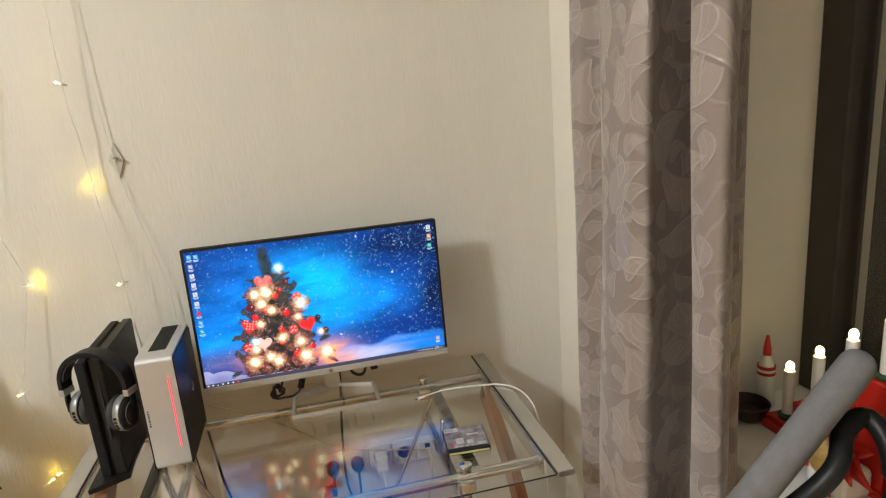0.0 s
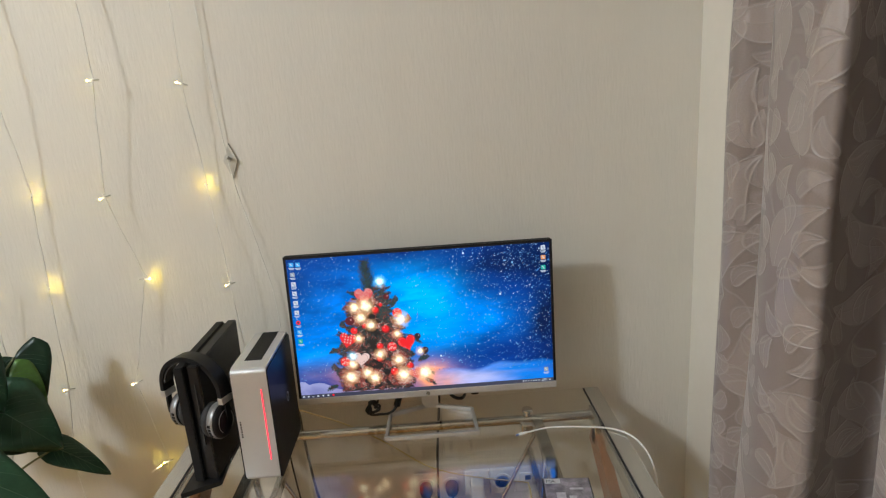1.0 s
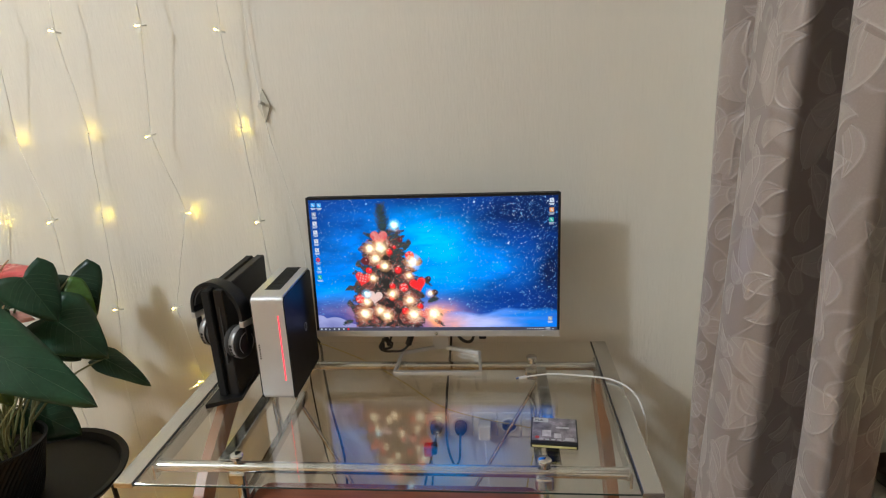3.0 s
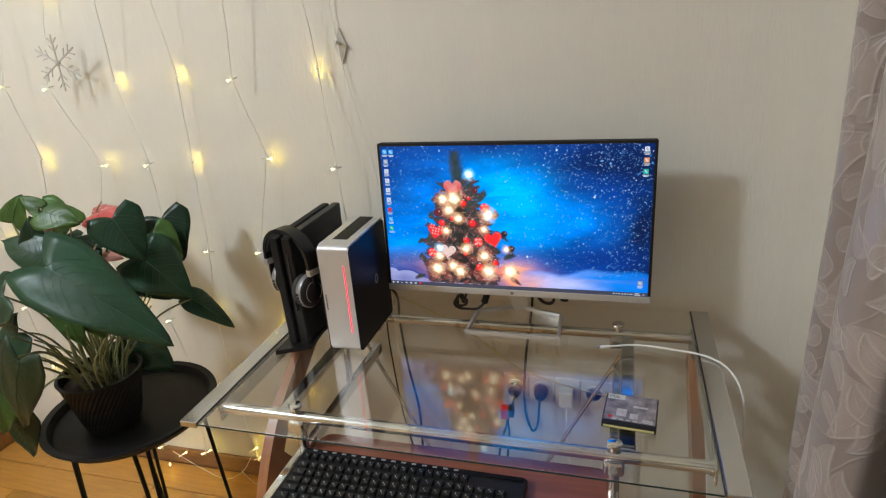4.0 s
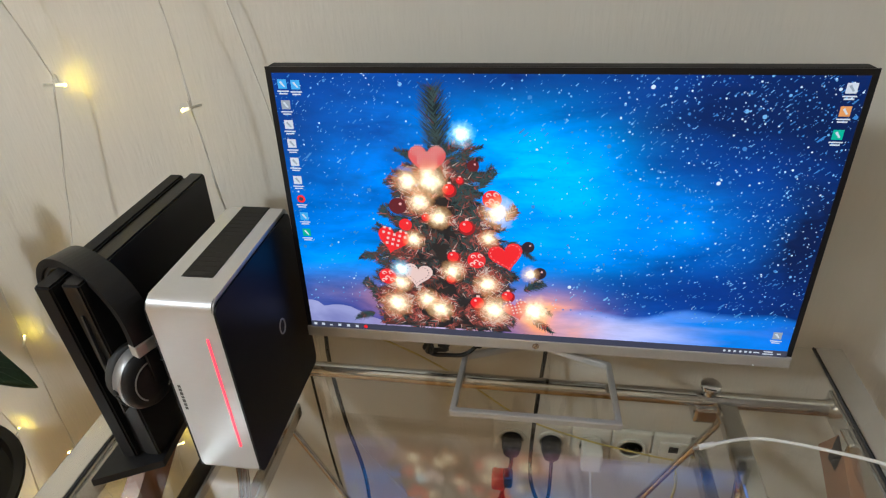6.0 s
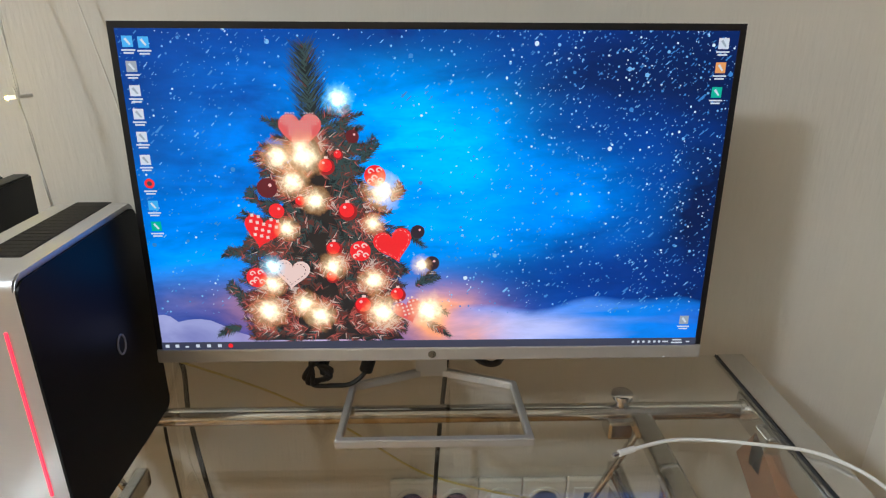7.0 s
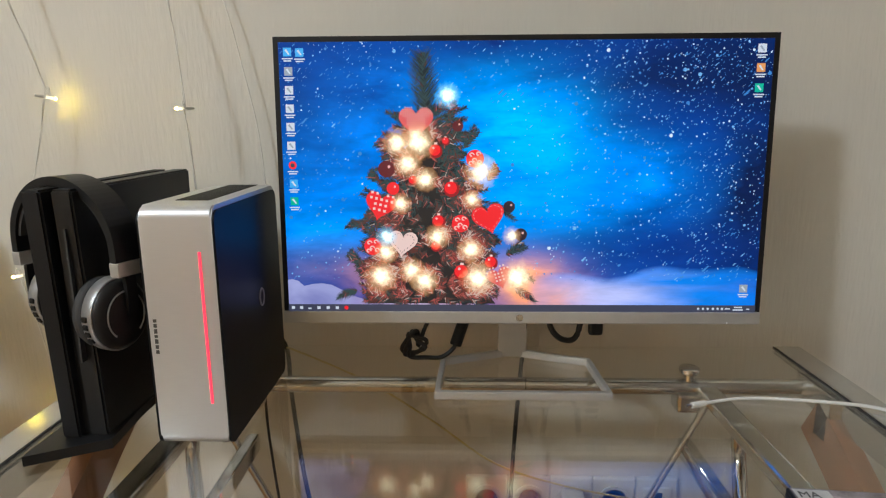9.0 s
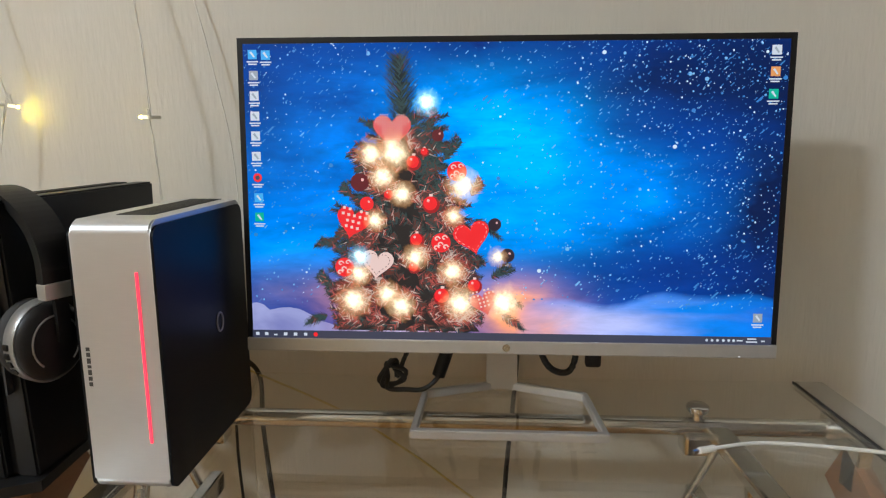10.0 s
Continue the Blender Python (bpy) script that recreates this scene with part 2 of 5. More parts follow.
# ---- desk ----
GZ, GT = 0.756, 0.005
DX0, DX1, DY0, DY1 = -0.586, 0.445, -0.486, 0.126
RY0, RY1, RZ = -0.403, 0.024, 0.7355
desk = thing("glass_desk", pose(0, 0, 0), "clear glass desk with chrome rails and bent wood legs", "desk")
pane = part("glass_top", box(B(), (DX0 + 0.041, DY0, GZ - GT), (DX1 - 0.041, DY1, GZ), 0.0015, 1), GLASS, desk)
ed = B()
box(ed, (DX0 + 0.041, DY0 - 0.0012, GZ - GT + 0.001), (DX1 - 0.041, DY0 - 0.0002, GZ - 0.001))
part("front_edge", ed, GLASS_EDGE, pane)
for x0, x1, xs in ((DX0, DX0 + 0.038, DX0 + 0.038), (DX1 - 0.038, DX1, DX1 - 0.041)):
    band = part("side_band", box(B(), (x0, DY0, GZ - 0.012), (x1, DY1, GZ + 0.001), 0.002, 2), BRUSHED, desk)
    part("seal_strip", box(B(), (xs + 0.0008, DY0, GZ - 0.004), (xs + 0.0022, DY1, GZ + 0.0003)), DARKGREY, band)
for x0, x1 in ((DX0 + 0.041, DX0 + 0.046), (DX1 - 0.046, DX1 - 0.041)):
    part("side_rail", box(B(), (x0, RY0 - 0.02, GZ - GT - 0.036), (x1, RY1 + 0.02, GZ - GT - 0.0005), 0.0008, 1), BRUSHED, desk)
CX0, CX1 = -0.374, 0.240
BAR_OUT = 0.022
for y, x0, x1 in ((RY0, -0.538, 0.397), (RY1, -0.538, 0.397)):
    rail = part("cross_rail", rod(B(), (x0, y, RZ), (x1, y, RZ), 0.0115, 20), CHROME, desk, smooth=True)
    for x in (x0, x1):
        part("end_cap", rod(B(), (x - 0.004, y, RZ), (x + 0.004, y, RZ), 0.0135, 20), CHROME, rail, smooth=True)
for x in (CX0, CX1):
    xb = x + BAR_OUT * (1 if x > 0 else -1.6)
    part("side_bar", box(B(), (xb - 0.014, RY0 + 0.011, RZ - 0.010), (xb + 0.014, RY1 - 0.011, RZ + 0.006), 0.004, 2), CHROME, desk)
    for y in (RY0, RY1):
        cl = part("clamp", box(B(), (x - 0.018, y - 0.015, RZ - 0.034), (x + 0.018, y + 0.015, RZ - 0.006), 0.005, 2), CHROME, desk)
        part("disc", lathe(B(), [(0.012, 0), (0.0135, 0.002), (0.0135, 0.007), (0.011, 0.009)], (x, y, GZ), 24), CHROME, cl, smooth=True)
        part("stem", rod(B(), (x, y, RZ), (x, y, GZ), 0.007), CHROME, cl, smooth=True)
# tray hangers, slides and tray
TZ = 0.645
for x in (CX0, CX1):
    xb = x + BAR_OUT * (1 if x > 0 else -1.6)
    part("post", rod(B(), (x, RY0 + 0.006, TZ - 0.012), (x, RY0 + 0.006, RZ - 0.03), 0.011, 16), CHROME, desk, smooth=True)
    part("hanger", hose(B(), [(xb, -0.085, RZ - 0.008), (xb, -0.095, RZ - 0.045), (x + (xb - x) * 0.5, -0.13, TZ + 0.02), (x, -0.17, TZ + 0.006)], 0.0085, 12, 6), CHROME, desk, smooth=True)
    sl = part("slide", box(B(), (x - 0.009, -0.60, TZ - 0.012), (x + 0.009, RY1, TZ + 0.014), 0.003), CHROME, desk)
    part("stop", box(B(), (x - 0.011, -0.612, TZ - 0.014), (x + 0.011, -0.60, TZ + 0.016), 0.003), BLACK, sl)
tr = B()
r = 0.03
x0, x1, y0, y1 = CX0 + 0.012, CX1 - 0.002, -0.68, -0.335
pts = []
for cx, cy, a0 in ((x1 - r, y1 - r, 0), (x0 + r, y1 - r, 90), (x0 + r, y0 + r, 180), (x1 - r, y0 + r, 270)):
    pts += [(cx + r * math.cos(radians(a0 + k * 15)), cy + r * math.sin(radians(a0 + k * 15))) for k in range(7)]
slab(tr, pts, TZ - 0.016, TZ)
tray = part("keyboard_tray", tr, CHERRY, desk, "reddish cherry wood sliding tray")
# bent wood legs: a long bow and a short strut on each side
for x in (-0.545, 0.402):
    part("leg_bracket", box(B(), (x - 0.012, -0.05, 0.690), (x + 0.012, -0.02, 0.7472), 0.003), CHROME, desk)
    bow = smooth_line([(x, -0.010, 0.712), (x, -0.09, 0.665), (x, -0.235, 0.565), (x, -0.335, 0.42), (x, -0.40, 0.22), (x, -0.425, 0.0)], 5)
    part("bowed_leg", hose(B(), bow, 1, steps=1, flat=(0.062, 0.024, (1, 0, 0))), LEGWOOD, desk)
    strut = smooth_line([(x, -0.285, 0.50), (x, -0.19, 0.36), (x, -0.10, 0.2), (x, -0.05, 0.0)], 5)
    part("strut_leg", hose(B(), strut, 1, steps=1, flat=(0.055, 0.022, (1, 0, 0))), LEGWOOD, desk)
for a, b in (((0.272, 0.012, 0.733), (-0.09, -0.046, 0.06)), ((-0.43, 0.004, 0.733), (-0.07, -0.054, 0.06))):
    part("brace_rod", rod(B(), a, b, 0.005, 10), CHROME, desk, smooth=True)
part("foot_bar", rod(B(), (-0.545, -0.052, 0.055), (0.402, -0.052, 0.055), 0.010, 14), CHROME, desk, smooth=True)

# ---- monitor ----
TILT_M = 3.0
mon = thing("monitor", pose(0, 0, GZ), "silver and black widescreen monitor showing a Christmas tree wallpaper", "monitor")
MT = Matrix.Translation((0, 0, 1.2 - GZ)) @ pose(0, 0, 0, -TILT_M)


def tilted(bm):
    bmesh.ops.transform(bm, matrix=MT, verts=bm.verts)
    return bm


SW, SH = 0.5985, 0.3365
body = part("panel_housing", tilted(box(B(), (-0.3055, 0.0012, -0.357), (0.3055, 0.022, 0.0), 0.003)), BLACK_MATTE, mon)
bz = B()
box(bz, (-0.3055, -0.0010, -0.0065), (0.3055, 0.0012, 0.0))
for s in (-1, 1):
    box(bz, (min(s * SW / 2, s * 0.3055), -0.0010, -0.345), (max(s * SW / 2, s * 0.3055), 0.0012, -0.0065))
part("bezel", tilted(bz), BLACK, mon)
chin = part("chin", tilted(box(B(), (-0.306, -0.0035, -0.3590), (0.306, 0.0010, -0.3430), 0.0015)), SILVER, mon, "silver strip under the screen")
lg = B()
lathe(lg, [(0.0045, 0), (0.0045, 0.0004)], n=24)
bmesh.ops.transform(lg, matrix=MT @ pose(0, -0.0036, -0.351, 90), verts=lg.verts)
part("round_badge", lg, material("badge_chrome", (0.6, 0.6, 0.6), 0.2, 1.0), chin)
part("power_light", tilted(box(B(), (0.2632, -0.0040, -0.3573), (0.2648, -0.0034, -0.3566))), glow("white_power_led", (0.9, 0.95, 1.0), 2.0), chin)
part("back_cover", tilted(box(B(), (-0.17, 0.022, -0.31), (0.17, 0.048, -0.08), 0.012, 3)), BLACK, mon)
st = B()
ring = [(-0.109, -0.066), (0.114, -0.066), (0.109, 0.050), (0.0, 0.090), (-0.104, 0.050)]
inner = [(-0.1015, -0.0575), (0.1065, -0.0575), (0.1015, 0.0445), (0.0, 0.0815), (-0.0965, 0.0445)]
for z0, z1 in ((0.0, 0.0105),):
    va = [[st.verts.new((u, v, z)) for u, v in o] for o in (ring, inner) for z in (z0, z1)]
    n = len(ring)
    for k in range(n):
        j = (k + 1) % n
        st.faces.new((va[0][k], va[0][j], va[1][j], va[1][k]))
        st.faces.new((va[2][k], va[3][k], va[3][j], va[2][j]))
        st.faces.new((va[1][k], va[1][j], va[3][j], va[3][k]))
        st.faces.new((va[0][k], va[2][k], va[2][j], va[0][j]))
bmesh.ops.bevel(st, geom=list(st.edges), offset=0.0012, segments=2, affect="EDGES")
part("stand_ring", st, SILVER, mon, "open silver hexagonal stand foot")
nk = B()
slab(nk, [(-0.021, 0.0), (0.021, 0.0), (0.019, 0.13), (-0.019, 0.13)], 0.070, 0.082, "y")
bmesh.ops.transform(nk, matrix=pose(0, 0.006, 0.002), verts=nk.verts)
part("stand_neck", nk, SILVER, mon)
part("stand_joint", box(B(), (-0.03, 0.03, 0.10), (0.03, 0.084, 0.16), 0.006), BLACK, mon)
SCREEN_AT = MT @ Matrix.Translation((-SW / 2, 0, -0.343))

# ---- the picture on the screen ----
def screen_sky():
    """Night-blue wallpaper backdrop: bright azure haze, navy corners, snow and warm light at the foot."""
    m = bpy.data.materials.new("wallpaper_sky")
    m.use_nodes = True
    t = m.node_tree
    b = t.nodes["Principled BSDF"]
    co = node(t, "ShaderNodeUVMap")
    sep = node(t, "ShaderNodeSeparateXYZ")
    t.links.new(co.outputs[0], sep.inputs[0])

    def calc(op, a, c=None, d=None):
        n = node(t, "ShaderNodeMath")
        n.operation = op
        for k, v in enumerate((a, c, d)):
            if v is None:
                continue
            if isinstance(v, (int, float)):
                n.inputs[k].default_value = v
            else:
                t.links.new(v, n.inputs[k])
        return n.outputs[0]

    def blob(u, v, ru, rv):
        a = calc("MULTIPLY", calc("SUBTRACT", sep.outputs[0], u), 1 / ru)
        c = calc("MULTIPLY", calc("SUBTRACT", sep.outputs[1], v), 1 / rv)
        d = calc("ADD", calc("MULTIPLY", a, a), calc("MULTIPLY", c, c))
        return calc("POWER", 2.718, calc("MULTIPLY", d, -1.0))

    def mixed(a, colour, f):
        n = node(t, "ShaderNodeMix")
        n.data_type = "RGBA"
        if isinstance(a, tuple):
            n.inputs[6].default_value = rgba(a)
        else:
            t.links.new(a, n.inputs[6])
        n.inputs[7].default_value = rgba(colour)
        t.links.new(f, n.inputs[0])
        return n.outputs[2]

    def noise(scale, stretch, angle, detail, rough):
        mp = node(t, "ShaderNodeMapping")
        mp.inputs["Rotation"].default_value = (0, 0, angle)
        mp.inputs["Scale"].default_value = stretch
        t.links.new(co.outputs[0], mp.inputs[0])
        n = node(t, "ShaderNodeTexNoise", Scale=scale, Detail=detail, Roughness=rough, Distortion=0.5)
        t.links.new(mp.outputs[0], n.inputs["Vector"])
        return calc("SUBTRACT", n.outputs[0], 0.5)

    fog = noise(3.4, (1.0, 0.75, 1), 0.0, 5.0, 0.58)
    streak = noise(7.0, (0.7, 1.2, 1), -0.8, 5.0, 0.62)
    drift = calc("ADD", calc("MULTIPLY", fog, 2.0), calc("MULTIPLY", streak, 0.9))

    def f(x, k):
        return calc("MAXIMUM", calc("MINIMUM", calc("MULTIPLY", calc("ADD", x, calc("MULTIPLY", drift, calc("MULTIPLY", x, 1.7))), k), 1.0), 0.0)

    c = mixed((0.002, 0.035, 0.23), (0.002, 0.17, 0.63), f(blob(0.20, 0.58, 0.30, 0.34), 0.9))
    c = mixed(c, (0.002, 0.27, 0.82), f(blob(0.10, 0.30, 0.22, 0.10), 0.7))
    c = mixed(c, (0.002, 0.37, 0.98), f(blob(0.49, 0.60, 0.17, 0.30), 1.0))
    c = mixed(c, (0.002, 0.32, 0.92), f(blob(0.56, 0.36, 0.12, 0.16), 0.6))
    c = mixed(c, (0.002, 0.20, 0.70), f(blob(0.74, 0.50, 0.20, 0.16), 0.65))
    c = mixed(c, (0.002, 0.012, 0.070), f(blob(0.86, 0.93, 0.26, 0.22), 1.0))
    c = mixed(c, (0.002, 0.008, 0.045), f(blob(1.0, 0.45, 0.12, 0.6), 0.95))
    c = mixed(c, (0.002, 0.022, 0.15), f(blob(0.72, 0.25, 0.30, 0.085), 0.9))
    c = mixed(c, (0.002, 0.016, 0.11), f(blob(0.0, 0.85, 0.12, 0.3), 0.7))
    c = mixed(c, (0.002, 0.020, 0.13), f(blob(0.45, 1.02, 0.35, 0.10), 0.8))
    c = mixed(c, (0.10, 0.09, 0.22), f(blob(0.10, 0.16, 0.16, 0.09), 0.8))
    c = mixed(c, (0.40, 0.15, 0.13), f(blob(0.165, 0.13, 0.06, 0.07), 0.7))
    c = mixed(c, (0.70, 0.26, 0.13), f(blob(0.53, 0.10, 0.085, 0.095), 1.0))
    # far snow bank: a soft uneven top, lilac by the lights and azure further off
    u, v = sep.outputs[0], sep.outputs[1]
    top = calc("ADD", 0.136, calc("ADD", calc("MULTIPLY", calc("SINE", calc("MULTIPLY", u, 15.0)), 0.018), calc("MULTIPLY", calc("SINE", calc("MULTIPLY", u, 34.0)), 0.010)))
    top = calc("ADD", top, calc("ADD", calc("MULTIPLY", blob(0.80, 0.5, 0.14, 9.0), 0.045), calc("MULTIPLY", fog, 0.05)))
    bank = calc("MINIMUM", calc("MAXIMUM", calc("MULTIPLY", calc("SUBTRACT", top, v), 38.0), 0.0), 1.0)
    bank = calc("MULTIPLY", bank, calc("MINIMUM", calc("MAXIMUM", calc("MULTIPLY", calc("SUBTRACT", u, 0.515), 14.0), 0.0), 1.0))
    ridge = noise(5.0, (0.7, 2.6, 1), 0.35, 4.0, 0.5)
    c = mixed(c, (0.008, 0.155, 0.55), bank)
    pale = calc("MULTIPLY", bank, calc("MINIMUM", calc("MAXIMUM", calc("ADD", calc("MULTIPLY", blob(0.66, 0.06, 0.13, 0.065), 1.15), calc("MULTIPLY", ridge, 1.1)), 0.0), 1.0))
    c = mixed(c, (0.33, 0.36, 0.60), pale)
    warm = calc("MULTIPLY", bank, f(blob(0.56, 0.04, 0.07, 0.09), 0.9))
    c = mixed(c, (0.60, 0.25, 0.17), warm)
    rim = calc("MULTIPLY", bank, calc("MINIMUM", calc("MAXIMUM", calc("ADD", calc("MULTIPLY", calc("SUBTRACT", u, 0.86), 5.0), ridge), 0.0), 0.85))
    c = mixed(c, (0.006, 0.09, 0.42), rim)
    wisp = node(t, "ShaderNodeMix")
    wisp.data_type, wisp.blend_type = "RGBA", "MULTIPLY"
    wisp.inputs[0].default_value = 1.0
    t.links.new(c, wisp.inputs[6])
    t.links.new(calc("ADD", 1.0, calc("ADD", calc("MULTIPLY", streak, 0.9), calc("MULTIPLY", noise(30.0, (0.6, 1.3, 1), -0.8, 3.0, 0.6), 0.35))), wisp.inputs[7])
    t.links.new(wisp.outputs[2], b.inputs["Emission Color"])
    b.inputs["Emission Strength"].default_value = 1.55
    b.inputs["Specular IOR Level"].default_value = 0.12
    b.inputs["Base Color"].default_value = (0.005, 0.005, 0.006, 1)
    b.inputs["Roughness"].default_value = 0.25
    return m


def cloud_snow():
    """Snow drift on the wallpaper: bluish white with soft shaded hollows."""
    m = bpy.data.materials.new("wallpaper_snow")
    m.use_nodes = True
    t = m.node_tree
    b = t.nodes["Principled BSDF"]
    co = node(t, "ShaderNodeUVMap")
    n = node(t, "ShaderNodeTexNoise", Scale=6.0, Detail=5.0, Distortion=0.5)
    t.links.new(co.outputs[0], n.inputs["Vector"])
    g = node(t, "ShaderNodeSeparateXYZ")
    t.links.new(co.outputs[0], g.inputs[0])
    r = node(t, "ShaderNodeValToRGB")
    e = r.color_ramp.elements
    e[0].position, e[0].color = 0.30, (0.16, 0.18, 0.42, 1)
    e[1].position, e[1].color = 0.72, (0.50, 0.52, 0.78, 1)
    t.links.new(n.outputs[0], r.inputs[0])
    warm = node(t, "ShaderNodeValToRGB")
    w = warm.color_ramp.elements
    w[0].position, w[0].color = 0.10, (0.02, 0.0, 0.0, 1)
    w[1].position, w[1].color = 0.72, (0, 0, 0, 1)
    k = w.new(0.36)
    k.color = (0.62, 0.20, 0.10, 1)
    t.links.new(g.outputs[0], warm.inputs[0])
    mx = node(t, "ShaderNodeMix")
    mx.data_type, mx.blend_type = "RGBA", "SCREEN"
    mx.inputs[0].default_value = 0.75
    t.links.new(r.outputs[0], mx.inputs[6])
    t.links.new(warm.outputs[0], mx.inputs[7])
    t.links.new(mx.outputs[2], b.inputs["Emission Color"])
    b.inputs["Emission Strength"].default_value = 1.1
    b.inputs["Specular IOR Level"].default_value = 0.12
    b.inputs["Base Color"].default_value = (0.005, 0.005, 0.006, 1)
    return m


def uv_plate(name, outline, depth, mat, parent, label=""):
    """A thin picture layer; outline in shares of the screen's width and height."""
    bm = B()
    ul = bm.loops.layers.uv.new("screen")
    vs = [bm.verts.new(SCREEN_AT @ Vector((u * SW, -depth, v * SH))) for u, v in outline]
    fc = bm.faces.new(vs)
    for lp, q in zip(fc.loops, outline):
        lp[ul].uv = q
    return part(name, bm, mat, parent, label)


def flat_mesh(name, shapes, depth, mat, parent):
    """Many small picture pieces of one colour in one layer."""
    verts, faces = [], []
    for sh in shapes:
        n = len(verts)
        verts += [tuple(SCREEN_AT @ Vector((u * SW, -depth, v * SH))) for u, v in sh]
        faces.append(tuple(range(n, n + len(sh))))
    me = bpy.data.meshes.new(name)
    me.from_pydata(verts, [], faces)
    me.materials.append(mat)
    ob = new(name, me)
    ob.parent = parent
    ob["kind"] = "stuff"
    return ob


AR = SW / SH


def disc(u, v, r, n=14, squash=1.0, lean=0.0):
    return [(u + r * (math.cos(a) + lean * math.sin(a)), v + r * AR * squash * math.sin(a)) for a in (2 * math.pi * k / n for k in range(n))]


def heart(u, v, r, turn=0.0, n=26):
    out = []
    for k in range(n):
        a = 2 * math.pi * k / n
        x, y = math.sin(a) ** 3, (13 * math.cos(a) - 5 * math.cos(2 * a) - 2 * math.cos(3 * a) - math.cos(4 * a)) / 16
        x, y = x * math.cos(turn) - y * math.sin(turn), x * math.sin(turn) + y * math.cos(turn)
        out.append((u + r * x, v + r * AR * y))
    return out


def lit(name, colour, s=1.0):
    return glow("picture_" + name, colour, s)


base = B()
box(base, (0, -0.0002, 0), (SW, 0.0012, SH))
bmesh.ops.transform(base, matrix=SCREEN_AT, verts=base.verts)
screen = part("screen", base, BLACK_GLOSS, mon, "lit screen with a decorated tree in falling snow")
uv_plate("picture_sky", [(0, 0), (1, 0), (1, 1), (0, 1)], 0.0004, screen_sky(), screen)
rnd = random.Random(5)
SNOW = cloud_snow()
drift = [(0.0, 0.0), (0.42, 0.0), (0.40, 0.03), (0.335, 0.034), (0.30, 0.042), (0.255, 0.046), (0.225, 0.035), (0.195, 0.030), (0.165, 0.046), (0.14, 0.060), (0.12, 0.080), (0.095, 0.102), (0.075, 0.108),
         (0.055, 0.106), (0.035, 0.098), (0.022, 0.118), (0.010, 0.124), (0.0, 0.122)]
uv_plate("picture_snow", drift, 0.0005, SNOW, screen)

# falling snow: round flakes and slanting streaks, thick in the upper right
tones = [lit("flake_white", (0.75, 0.9, 1.0), 0.9), lit("flake_pale", (0.22, 0.55, 0.9), 0.85), lit("flake_dim", (0.04, 0.24, 0.62), 0.9)]
groups = [[], [], []]
while sum(map(len, groups)) < 2900:
    u, v = rnd.random(), 0.12 + 0.88 * rnd.random()
    dense = 0.16 + 0.84 * max(0, min(1, (u - 0.40) * 2.0)) * (0.30 + 0.70 * v) + 0.42 * max(0, 0.30 - u) * 3 * v + 0.25 * max(0, v - 0.8) * 4
    if rnd.random() > dense:
        continue
    k = rnd.choices((0, 1, 2), (0.3, 0.4, 0.5))[0]
    r = rnd.choice((0.0007, 0.0008, 0.0010, 0.0012, 0.0015, 0.0021)) * (1.9 if rnd.random() < 0.07 else 0.9)
    if rnd.random() < 0.36:
        l = r * rnd.uniform(1.8, 3.2)
        groups[2 if k == 0 else k].append([(u - r * 0.5, v), (u + r * 0.5, v - r * 0.6), (u + l + r * 0.4, v + l * AR * 0.9), (u + l - r * 0.4, v + l * AR * 0.9 + r * 0.5)])
    else:
        groups[k].append(disc(u, v, r, 8))
for k in range(3):
    flat_mesh("snowfall_picture", groups[k], 0.0006 + 0.00005 * k, tones[k], screen)

# the fir: boughs of fine needles in four tones
LIGHTS = [(0.346, 0.809, 0.0186), (0.241, 0.64, 0.0206), (0.284, 0.644, 0.0268), (0.262, 0.562, 0.0206), (0.298, 0.505, 0.0186), (0.415, 0.532, 0.0247), (0.397, 0.43, 0.0144),
          (0.324, 0.29, 0.0186), (0.394, 0.239, 0.0196), (0.203, 0.136, 0.0247), (0.269, 0.16, 0.0196), (0.296, 0.119, 0.0216), (0.41, 0.132, 0.0258), (0.494, 0.133, 0.0278),
          (0.247, 0.414, 0.0155), (0.481, 0.292, 0.0134), (0.215, 0.231, 0.0175)]
needle_tones = [lit("needle_dark", (0.004, 0.012, 0.016), 0.9), lit("needle_green", (0.035, 0.075, 0.070), 0.9), lit("needle_brown", (0.13, 0.028, 0.02), 0.9),
                lit("needle_pink", (0.48, 0.09, 0.07), 0.9), lit("needle_pale", (0.62, 0.48, 0.40), 0.9)]
needles = [[], [], [], [], []]


def bough(u, v, du, dv, spread, count, weights):
    """Needles along a twig from (u, v) by (du, dv)."""
    l = math.hypot(du, dv / AR) + 1e-6
    for k in range(count):
        s = k / count
        pu, pv = u + du * s, v + dv * s
        side = 1 if k % 2 else -1
        ang = math.atan2(dv / AR, du) + side * rnd.uniform(0.55, 0.90)
        nl = spread * (0.75 + 0.5 * s - 0.85 * s * s) * rnd.uniform(0.7, 1.15)
        eu, ev = pu + nl * math.cos(ang), pv + nl * math.sin(ang) * AR
        w = 0.0010
        nx, ny = -math.sin(ang) * w, math.cos(ang) * w * AR
        near = min(math.hypot(pu - a, (pv - b) / AR) / c for a, b, c in LIGHTS)
        q = list(weights)
        if near < 1.7:
            q = [q[0] * 0.35, q[1] * 0.3, q[2] + 0.8, q[3] + 0.45, q[4] + 0.26]
        needles[rnd.choices(range(5), q)[0]].append([(pu - nx, pv - ny), (pu + nx, pv + ny), (eu, ev)])


def half_width(v):
    return float(np.interp(v, [0.03, 0.2, 0.34, 0.45, 0.53, 0.64, 0.72, 0.76], [0.195, 0.175, 0.165, 0.14, 0.118, 0.10, 0.062, 0.02]))


